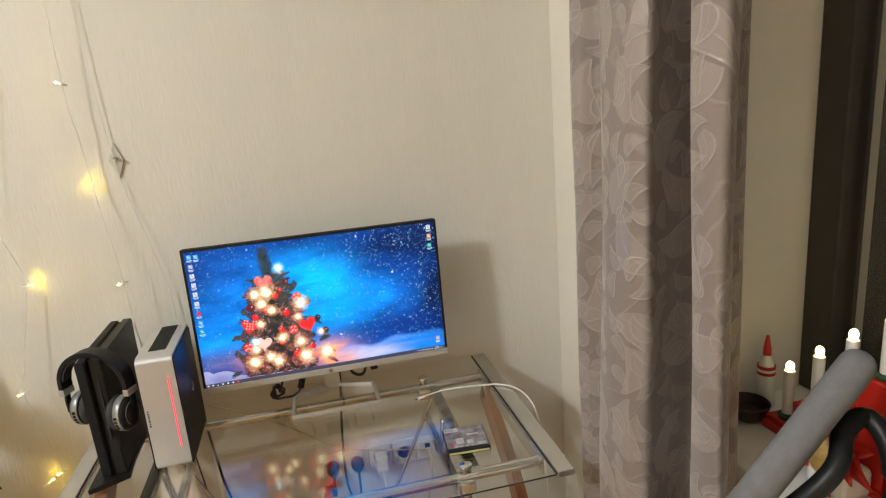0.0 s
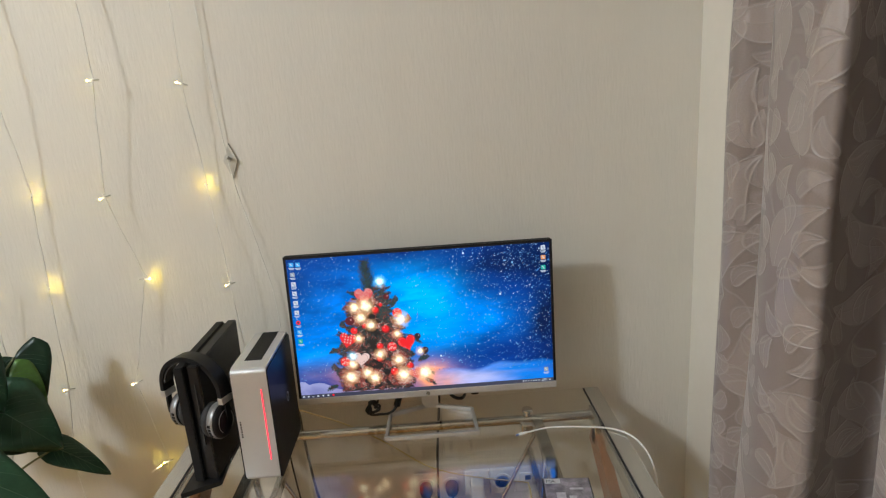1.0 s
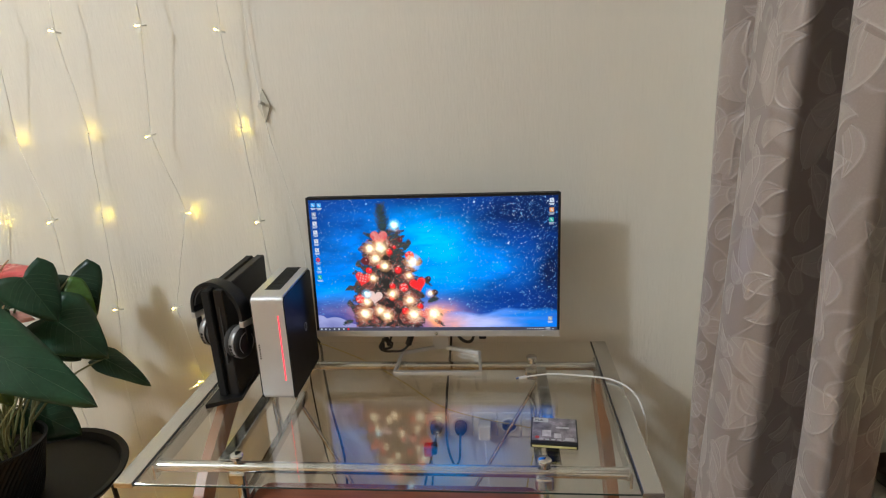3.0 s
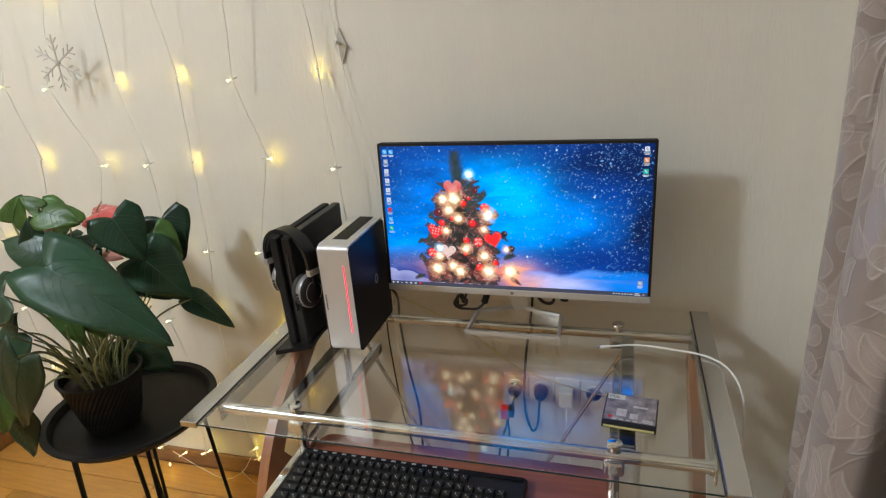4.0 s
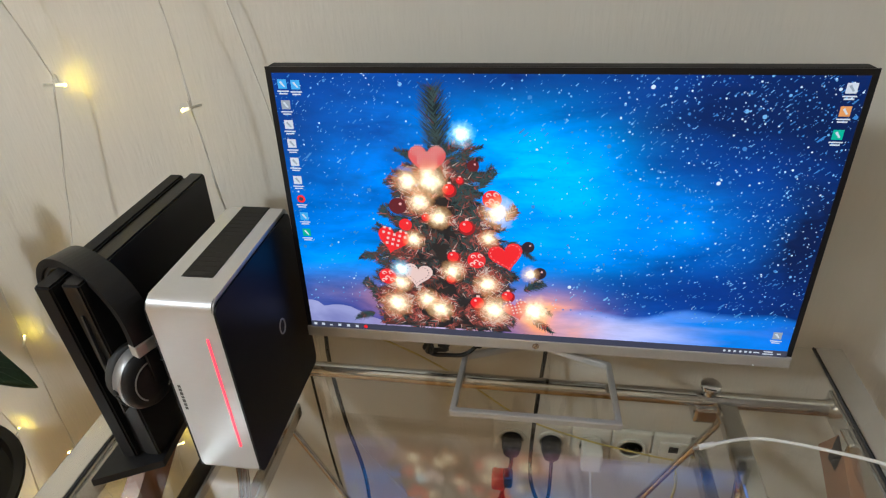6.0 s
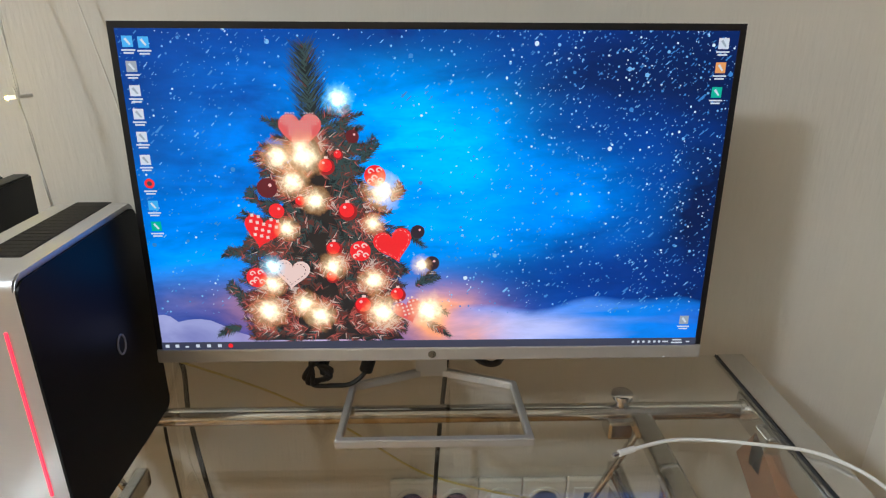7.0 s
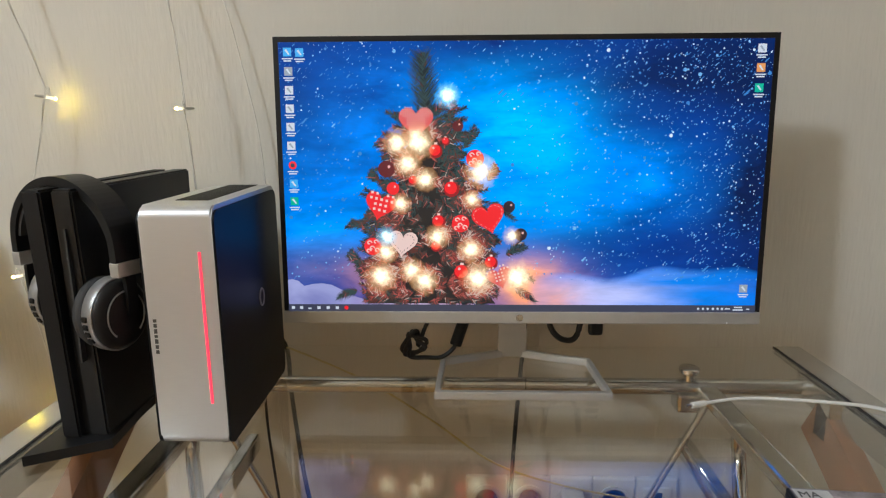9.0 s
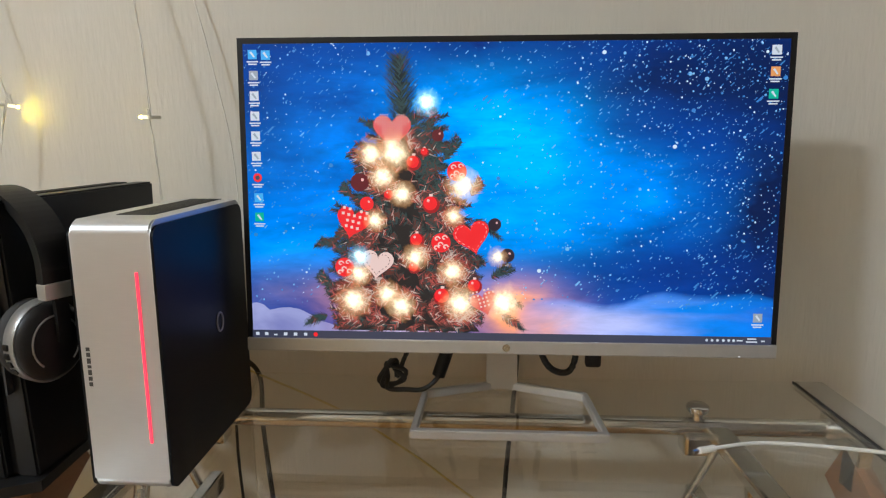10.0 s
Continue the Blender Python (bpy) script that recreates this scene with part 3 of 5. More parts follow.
def axis(v):
    return 0.300 + 0.012 * max(0, 0.6 - v)


for j in range(3):
    bough(0.302, 0.72, -0.008 + 0.004 * (j - 1), 0.235, 0.060, 95, (8, 2.2, 0.1, 0, 0))
core = [(axis(v) + s * (half_width(v) - 0.062 + 0.010 * math.sin(37 * v + s)), v) for s, vs in ((-1, [0.03 + 0.036 * k for k in range(20)]), (1, [0.714 - 0.036 * k for k in range(20)])) for v in vs]
uv_plate("picture_tree_shade", core, 0.0008, lit("tree_shade", (0.012, 0.010, 0.012), 0.9), screen)
for k in range(430):
    v = 0.03 + 0.71 * (1 - math.sqrt(rnd.random())) if rnd.random() < 0.5 else rnd.uniform(0.03, 0.73)
    s = math.copysign(abs(rnd.uniform(-1, 1)) ** 0.7, rnd.uniform(-1, 1))
    u = axis(v) + s * half_width(v) * 0.70
    out = 0.045 + 0.022 * rnd.random()
    low = max(0.0, 1 - v / 0.55)
    bough(u - s * out * 0.5, v + 0.012, s * out + rnd.uniform(-0.014, 0.014), rnd.uniform(-0.055, 0.050), 0.0215, 56, (6.5 - 2.6 * low, 2.6 - 0.8 * low, 0.5 + 1.6 * low, 0.08 + 0.40 * low, 0.04 + 0.05 * low))
for u, v, du, dv in ((0.172, 0.34, -0.045, -0.004), (0.235, 0.61, -0.042, 0.035), (0.38, 0.62, 0.032, 0.07), (0.345, 0.70, 0.02, 0.09), (0.44, 0.42, 0.05, -0.06), (0.47, 0.22, 0.045, 0.04),
                     (0.16, 0.18, -0.03, 0.05), (0.15, 0.08, -0.045, -0.02), (0.49, 0.09, 0.045, -0.04), (0.43, 0.50, 0.022, 0.05), (0.48, 0.16, 0.05, -0.03), (0.20, 0.50, -0.02, 0.03)):
    for j in range(3):
        bough(u, v, du * (1 - 0.15 * j), dv + (j - 1) * 0.012, 0.019, 42, (6, 3, 0.4, 0.1, 0))
for k in range(5):
    flat_mesh("needle_tuft", needles[k], 0.0010 + 0.00006 * k, needle_tones[k], screen)

# baubles, hearts and lights on the fir
RED_B, RED_D, RED_H, PALE = lit("red", (0.75, 0.008, 0.014), 1.25), lit("dark_red", (0.12, 0.004, 0.012), 1.0), lit("rose", (0.75, 0.10, 0.10), 1.0), lit("cream", (0.85, 0.60, 0.52), 1.0)
RED_D2 = lit("deep_red", (0.34, 0.004, 0.010), 1.0)
SHINE, BLACKISH = lit("shine", (1.0, 0.55, 0.5), 0.9), lit("black_ball", (0.02, 0.008, 0.02), 1.0)
for (u, v, r) in [(0.321, 0.608, 0.0144), (0.354, 0.468, 0.0165), (0.327, 0.346, 0.0144), (0.321, 0.252, 0.0113), (0.376, 0.151, 0.0175), (0.274, 0.5, 0.0103), (0.438, 0.189, 0.0144), (0.342, 0.644, 0.0082)]:
    uv_plate("picture_bauble", disc(u, v, r, 22), 0.0015, RED_D2, screen)
    uv_plate("picture_bauble_lit", disc(u - r * 0.10, v + r * 0.28, r * 0.80, 20), 0.00155, RED_B, screen)
    uv_plate("picture_shine", disc(u - r * 0.32, v + r * 0.85, r * 0.17, 10), 0.0016, SHINE, screen)
    uv_plate("picture_bauble_cap", [(u - r * 0.22, v + r * 1.7), (u + r * 0.22, v + r * 1.7), (u + r * 0.2, v + r * 2.2), (u - r * 0.2, v + r * 2.2)], 0.0016, PALE, screen)
for (u, v, r), mt in zip([(0.218, 0.543, 0.0175), (0.231, 0.471, 0.0134), (0.475, 0.402, 0.0124), (0.5, 0.297, 0.0134), (0.367, 0.699, 0.0113)], (RED_D, RED_B, BLACKISH, BLACKISH, RED_D)):
    uv_plate("picture_dark_bauble", disc(u, v, r, 22), 0.0015, mt, screen)
    uv_plate("picture_shine", disc(u + r * 0.3, v + r * 0.5, r * 0.18, 8), 0.0016, SHINE, screen)
for u, v, r in [(0.373, 0.339, 0.0186), (0.403, 0.58, 0.0186), (0.186, 0.252, 0.0186)]:
    uv_plate("picture_scroll_bauble", disc(u, v, r, 22), 0.0015, RED_B, screen)
    curls = []
    for cu, cv in ((-0.4, 0.4), (0.35, 0.5), (-0.1, -0.2), (0.45, -0.45), (-0.5, -0.55)):
        for k in range(11):
            a0, a1 = k * 0.5, (k + 1) * 0.5
            q0, q1 = 0.30 * r * (1 - k / 14), 0.30 * r * (1 - (k + 1) / 14)
            w = r * 0.07
            cx, cy = u + cu * r, v + cv * r * AR
            curls.append([(cx + (q0 - w) * math.cos(a0), cy + (q0 - w) * AR * math.sin(a0)), (cx + (q0 + w) * math.cos(a0), cy + (q0 + w) * AR * math.sin(a0)),
                          (cx + (q1 + w) * math.cos(a1), cy + (q1 + w) * AR * math.sin(a1)), (cx + (q1 - w) * math.cos(a1), cy + (q1 - w) * AR * math.sin(a1))])
    flat_mesh("scroll_pattern", curls, 0.0016, PALE, screen)


def checks(u, v, r, turn, step, mt, fill=0.5):
    """Gingham squares clipped to a heart."""
    out, n = [], int(2.4 / step)
    for i in range(-n // 2, n // 2 + 1):
        for j in range(-n // 2, n // 2 + 1):
            x, y = i * step, j * step
            if (x * x + y * y - 0.62) ** 3 - x * x * y ** 3 * 1.2 < -0.02 and y > -0.95:
                cx, cy = x * math.cos(turn) - y * math.sin(turn), x * math.sin(turn) + y * math.cos(turn)
                w = step * fill / 2
                out.append([(u + r * (cx + a * w), v + r * AR * (cy + b * w)) for a, b in ((-1, -1), (1, -1), (1, 1), (-1, 1))])
    flat_mesh("gingham_check", out, 0.0016, mt, screen)


for (u, v, r), mt, turn in zip([(0.281, 0.718, 0.036), (0.204, 0.41, 0.033), (0.25, 0.268, 0.0315), (0.432, 0.362, 0.035), (0.456, 0.135, 0.026)], (RED_H, RED_B, PALE, RED_B, RED_H), (0.0, -0.25, -0.12, 0.25, 0.3)):
    uv_plate("picture_heart", heart(u, v, r, turn), 0.00152, mt, screen)
checks(0.281, 0.712, 0.034, 0.0, 0.13, PALE, 0.45)
checks(0.204, 0.41, 0.031, -0.25, 0.36, PALE, 0.48)
checks(0.456, 0.135, 0.025, 0.3, 0.3, PALE, 0.5)
st_in, st_out = heart(0.25, 0.268, 0.0225, -0.12, 52), heart(0.25, 0.268, 0.0238, -0.12, 52)
flat_mesh("stitching", [[st_in[k], st_in[k + 1], st_out[k + 1], st_out[k]] for k in range(0, 51, 2)], 0.0016, RED_D, screen)
st_in, st_out = heart(0.432, 0.362, 0.0295, 0.25, 52), heart(0.432, 0.362, 0.0305, 0.25, 52)
flat_mesh("stitching", [[st_in[k], st_in[k + 1], st_out[k + 1], st_out[k]] for k in range(0, 51, 2)], 0.0016, PALE, screen)


def flare(name, inner, outer, s):
    """A lamp in the picture: white heart that fades out through its own colour."""
    m = bpy.data.materials.new("picture_" + name)
    m.use_nodes = True
    t = m.node_tree
    t.nodes.remove(t.nodes["Principled BSDF"])
    co = node(t, "ShaderNodeUVMap")
    g = node(t, "ShaderNodeTexGradient")
    g.gradient_type = "SPHERICAL"
    own = node(t, "ShaderNodeObjectInfo")
    place = node(t, "ShaderNodeVectorMath")
    place.operation = "ADD"
    far = node(t, "ShaderNodeMath")
    far.operation, far.inputs[1].default_value = "MULTIPLY", 40.0
    t.links.new(own.outputs["Random"], far.inputs[0])
    t.links.new(co.outputs[0], place.inputs[0])
    t.links.new(far.outputs[0], place.inputs[1])
    rough = node(t, "ShaderNodeTexNoise", Scale=2.6, Detail=3.0, Roughness=0.7)
    t.links.new(place.outputs[0], rough.inputs["Vector"])
    centred = node(t, "ShaderNodeVectorMath")
    centred.operation = "SUBTRACT"
    centred.inputs[1].default_value = (0.5, 0.5, 0.5)
    t.links.new(rough.outputs["Color"], centred.inputs[0])
    uneven = node(t, "ShaderNodeVectorMath")
    uneven.operation = "MULTIPLY_ADD"
    uneven.inputs[1].default_value = (0.7, 0.7, 0.0)
    t.links.new(centred.outputs[0], uneven.inputs[0])
    t.links.new(co.outputs[0], uneven.inputs[2])
    t.links.new(uneven.outputs[0], g.inputs[0])
    r = node(t, "ShaderNodeValToRGB")
    e = r.color_ramp.elements
    e[0].position, e[0].color = 0.0, rgba(outer)
    e[1].position, e[1].color = 0.78, rgba(inner)
    t.links.new(g.outputs[0], r.inputs[0])
    em = node(t, "ShaderNodeEmission", Strength=s)
    t.links.new(r.outputs[0], em.inputs[0])
    tr2 = node(t, "ShaderNodeBsdfTransparent")
    mx = node(t, "ShaderNodeMixShader")
    p = node(t, "ShaderNodeValToRGB")
    p.color_ramp.elements[0].position, p.color_ramp.elements[0].color = 0.0, (0, 0, 0, 1)
    p.color_ramp.elements[1].position, p.color_ramp.elements[1].color = 0.80, (1, 1, 1, 1)
    halo = p.color_ramp.elements.new(0.45)
    halo.color = (0.30, 0.30, 0.30, 1)
    t.links.new(g.outputs[0], p.inputs[0])
    t.links.new(p.outputs[0], mx.inputs[0])
    t.links.new(tr2.outputs[0], mx.inputs[1])
    t.links.new(em.outputs[0], mx.inputs[2])
    t.links.new(mx.outputs[0], t.nodes["Material Output"].inputs[0])
    return m


WARM_F, CYAN_F = flare("warm_flare", (1.0, 0.90, 0.58), (1.0, 0.36, 0.05), 1.7), flare("cyan_flare", (0.75, 1.0, 1.0), (0.0, 0.6, 0.95), 2.0)
for k, (u, v, r) in enumerate(LIGHTS + [(0.216, 0.289, 0.015)]):
    bm = B()
    ul = bm.loops.layers.uv.new("flare")
    n, rr = 28, r * 1.6
    vs = []
    for j in range(n):
        a = 2 * math.pi * j / n
        q = 1.0 + (0.22 if j % 4 == k % 4 else -0.06 if j % 2 else 0.05)
        vs.append((math.cos(a) * q, math.sin(a) * q))
    fc = bm.faces.new([bm.verts.new(SCREEN_AT @ Vector(((u + rr * a) * SW, -0.0020 - 0.00003 * k, (v + rr * AR * b) * SH))) for a, b in vs])
    for lp, q in zip(fc.loops, vs):
        lp[ul].uv = q
    part("picture_light", bm, CYAN_F if k in (0, len(LIGHTS)) else WARM_F, screen)

# desktop icons, task bar
BAR = lit("task_bar", (0.045, 0.05, 0.085), 0.9)
uv_plate("task_bar", [(0, 0), (1, 0), (1, 0.027), (0, 0.027)], 0.0022, BAR, screen)
ICON_W = lit("icon_white", (0.8, 0.85, 0.9), 0.8)
icon_tones = [lit("icon_blue", (0.05, 0.45, 0.9), 0.9), ICON_W, lit("icon_orange", (0.85, 0.35, 0.1), 0.9), lit("icon_green", (0.0, 0.5, 0.33), 0.9), RED_B, lit("icon_grey", (0.35, 0.4, 0.45), 0.9)]
for (u, v), k in zip([(0.019, 0.965), (0.044, 0.963), (0.020, 0.897), (0.020, 0.83), (0.020, 0.764), (0.020, 0.698), (0.020, 0.63), (0.021, 0.558), (0.022, 0.49), (0.022, 0.424),
                      (0.975, 0.965), (0.975, 0.898), (0.974, 0.828), (0.972, 0.092)], (0, 0, 5, 1, 1, 1, 1, 4, 0, 3, 1, 2, 3, 5)):
    sz = 0.0085
    if k == 4:
        uv_plate("icon", disc(u, v, sz, 16), 0.0022, icon_tones[k], screen)
        uv_plate("icon_hole", disc(u, v, sz * 0.5, 14), 0.0023, BAR, screen)
    else:
        uv_plate("icon", [(u - sz, v - sz * AR), (u + sz, v - sz * AR), (u + sz, v + sz * AR), (u - sz, v + sz * AR)], 0.0022, icon_tones[k], screen)
        uv_plate("icon_mark", [(u - sz * 0.6, v + sz * 0.7), (u - sz * 0.2, v + sz * 1.2), (u + sz * 0.6, v - sz * 0.9), (u + sz * 0.3, v - sz * 1.2)], 0.0023, icon_tones[5 if k == 1 else 1], screen)
    lines = [[(u - w, v - sz * AR - d), (u + w, v - sz * AR - d), (u + w, v - sz * AR - d - 0.0045), (u - w, v - sz * AR - d - 0.0045)] for w, d in ((0.011, 0.006), (0.008, 0.014))]
    flat_mesh("icon_caption", lines, 0.0022, ICON_W, screen)
bits = []
for k, u in enumerate((0.010, 0.028, 0.046, 0.066, 0.086, 0.106)):
    bits.append([(u - 0.0035, 0.008), (u + 0.0035, 0.008), (u + 0.0035, 0.008 + 0.011 * (1 if k != 2 else 0.5)), (u - 0.0035, 0.008 + 0.011 * (1 if k != 2 else 0.5))])
for u in (0.880, 0.890, 0.900, 0.911, 0.921, 0.930):
    bits.append(disc(u, 0.0135, 0.0028, 8))
for u0, u1, v0 in ((0.936, 0.947, 0.011), (0.955, 0.972, 0.017), (0.953, 0.974, 0.007), (0.981, 0.988, 0.010)):
    bits.append([(u0, v0), (u1, v0), (u1, v0 + 0.005), (u0, v0 + 0.005)])
flat_mesh("task_bar_row", bits, 0.0024, ICON_W, screen)
uv_plate("task_bar_ring", disc(0.126, 0.0135, 0.0045, 14), 0.0024, RED_B, screen)

# ---- computer case ----
case = thing("computer_case", pose(-0.3590, -0.187, GZ), "slim silver and black computer case with a red light strip", "computer")
CW, CD, CH = 0.0775, 0.208, 0.262
shell = B()
o = []
rr = 0.012
for cx, cz, a0 in ((CD - rr, CH - rr, 0), (rr, CH - rr, 90), (rr, 0.004 + rr, 180), (CD - rr, 0.004 + rr, 270)):
    o += [(cx + rr * math.cos(radians(a0 + k * 15)), cz + rr * math.sin(radians(a0 + k * 15))) for k in range(7)]
slab(shell, o, -CW / 2 + 0.002, CW / 2 - 0.002, "x")
bmesh.ops.bevel(shell, geom=[e for e in shell.edges if abs(e.verts[0].co.x - e.verts[1].co.x) < 1e-6], offset=0.0015, segments=2, affect="EDGES")
shell_ob = part("shell", shell, ALU, case, "brushed aluminium wrap-round shell", smooth=True)
for s in (-1, 1):
    pnl = B()
    q = [(0.003 + (u - 0.003) * 0.985, 0.006 + (v - 0.006) * 0.98) for u, v in o]
    slab(pnl, q, s * (CW / 2 - 0.0025), s * (CW / 2 + 0.0005), "x")
    sp = part("side_panel", pnl, BLACK_GLOSS, case, "satin black side panel")
    if s > 0:
        ringm = B()
        t0 = [(0.125 + 0.0075 * math.cos(a), 0.133 + 0.0105 * math.sin(a)) for a in (2 * math.pi * k / 28 for k in range(28))]
        hose(ringm, [(CW / 2 + 0.001, u, v) for u, v in t0 + t0[:1]], 0.0011, 6, steps=1)
        part("ring_mark", ringm, material("grey_print", (0.3, 0.3, 0.32), 0.4), sp)
part("light_strip", box(B(), (0.022 - 0.0012, -0.0014, 0.053), (0.022 + 0.0012, 0.001, 0.216), 0.0004, 1), LED_RED, case, "glowing red light strip")
DARKPRINT = material("dark_grey_print", (0.06, 0.06, 0.06), 0.5)
bars = B()
for k, (w0, w1) in enumerate(((0.0, 0.0045), (0.0055, 0.010), (0.011, 0.0165), (0.0175, 0.021), (0.022, 0.0275), (0.0285, 0.033), (0.034, 0.038))):
    box(bars, (-0.0322, -0.0004, 0.108 + w0), (-0.0288, 0.0005, 0.108 + w1 - 0.0006))
part("printed_mark", bars, DARKPRINT, case)
slot = B()
box(slot, (-0.018, 0.044, CH - 0.004), (0.018, 0.2005, CH + 0.0006))
vent = part("vent_slot", slot, BLACK_MATTE, case, "recessed dark top vent")
for k in range(16):
    part("vent_bar", box(B(), (-0.0165, 0.046 + k * 0.0092, CH + 0.0004), (0.0165, 0.0535 + k * 0.0092, CH + 0.0008)), BLACK_MATTE, vent)
for x in (-0.026, 0.026):
    for y in (0.02, 0.185):
        part("foot", rod(B(), (x, y, 0), (x, y, 0.006), 0.006), DARKGREY, case)

# ---- console with stand, headphones over it ----
con = thing("game_console", pose(-0.4885, -0.165, GZ), "matte black game console standing upright on a stand", "game console")
part("stand", slab(B(), [(-0.033, -0.060), (0.039, -0.022), (0.033, 0.050), (0.033, 0.225), (-0.033, 0.225)], 0.0, 0.011), BLACK, con, "flat black vertical stand")
for x0, x1, y0, y1, mt, nm in ((-0.0145, 0.0050, -0.034, 0.232, BLACK_MATTE, "outer_half"), (0.0115, 0.0325, -0.028, 0.238, BLACK, "inner_half")):
    h = B()
    slab(h, [(y0 + 0.012, 0.011), (y1 - 0.012, 0.011), (y1, 0.279), (y0, 0.279)], x0, x1, "x")
    bmesh.ops.bevel(h, geom=list(h.edges), offset=0.0022, segments=2, affect="EDGES")
    part(nm, h, mt, con)
part("groove", box(B(), (0.0040, -0.014, 0.013), (0.0125, 0.228, 0.275)), BLACK_MATTE, con)
part("drive_slot", box(B(), (0.0205, -0.0285, 0.10), (0.0225, -0.010, 0.24)), DARKGREY, con)

RIM = material("grey_satin_rim", (0.30, 0.30, 0.305), 0.38, 0.5)
hp = thing("headphones", pose(-0.4845, -0.154, 1.03, 0, 0, -21.5), "black over-ear headphones hanging over the console", "headphones")
HB = 0.0745
arc = [(HB * math.cos(a), 0, -0.056 + 0.0675 * math.sin(a)) for a in (radians(d) for d in range(0, 181, 10))]
arc = [(HB, 0, -0.072)] + arc + [(-HB, 0, -0.072)]
part("headband", hose(B(), arc, 1, steps=2, flat=(0.009, 0.030, (0.02, 1, 0.01))), BLACK, hp, "padded black headband")
part("band_lining", hose(B(), [(x * 0.93, 0, z - 0.006) for x, _, z in arc[2:-2]], 1, steps=2, flat=(0.004, 0.024, (0.02, 1, 0.01))), DARKGREY, hp)
for s in (-1, 1):
    arm = part("arm", hose(B(), [(s * HB, 0, -0.070), (s * (HB + 0.002), 0, -0.100), (s * (HB + 0.001), 0, -0.124)], 1, steps=3, flat=(0.005, 0.012, (0.02, 1, 0.01))), BLACK, hp)
    part("slider", box(B(), (s * HB - 0.0062, -0.0155, -0.083), (s * HB + 0.0062, 0.0155, -0.068), 0.0012), SILVER, arm, "silver slider")
    cm = pose(s * 0.058, -0.006 if s > 0 else 0.018, -0.124, 0, s * 90, 0) @ Matrix.Diagonal((1.08, 0.94, 1.0, 1))
    shell_c = lathe(B(), [(0.028, -0.010), (0.0345, -0.009), (0.0352, 0.004), (0.0335, 0.010), (0.029, 0.0145), (0.014, 0.0165), (0.0005, 0.0165)], n=40)
    bmesh.ops.transform(shell_c, matrix=cm, verts=shell_c.verts)
    cup = part("ear_cup", shell_c, BLACK, hp, smooth=True)
    sr = lathe(B(), [(0.0350, -0.0075), (0.0362, -0.006), (0.0362, 0.005), (0.0352, 0.007)], n=40)
    bmesh.ops.transform(sr, matrix=cm, verts=sr.verts)
    part("silver_rim", sr, RIM, cup, "silver grey rim with control buttons", smooth=True)
    ringc = hose(B(), [(0.023 * math.cos(a), 0.023 * math.sin(a), 0.0158) for a in (radians(d) for d in range(40, 321, 10))], 0.0009, 6, 1)
    bmesh.ops.transform(ringc, matrix=cm, verts=ringc.verts)
    part("cap_ring", ringc, RIM, cup)
    pad = B()
    hose(pad, [(0.026 * math.cos(a), 0.026 * math.sin(a), -0.0175 + 0.0006 * (k % 2)) for k, a in enumerate(2 * math.pi * k / 40 for k in range(41))], 0.0092, 10, steps=1)
    bmesh.ops.transform(pad, matrix=cm, verts=pad.verts)
    part("ear_pad", pad, DARKGREY, cup, smooth=True)
    for k in range(4):
        bt = box(B(), (-0.0026, -0.0378, -0.0042), (0.0026, -0.0355, 0.0022), 0.0006, 1)
        bmesh.ops.transform(bt, matrix=cm @ pose(0, 0, 0, 0, 0, s * (-4 + 12 * k)), verts=bt.verts)
        part("button", bt, BLACK, cup)

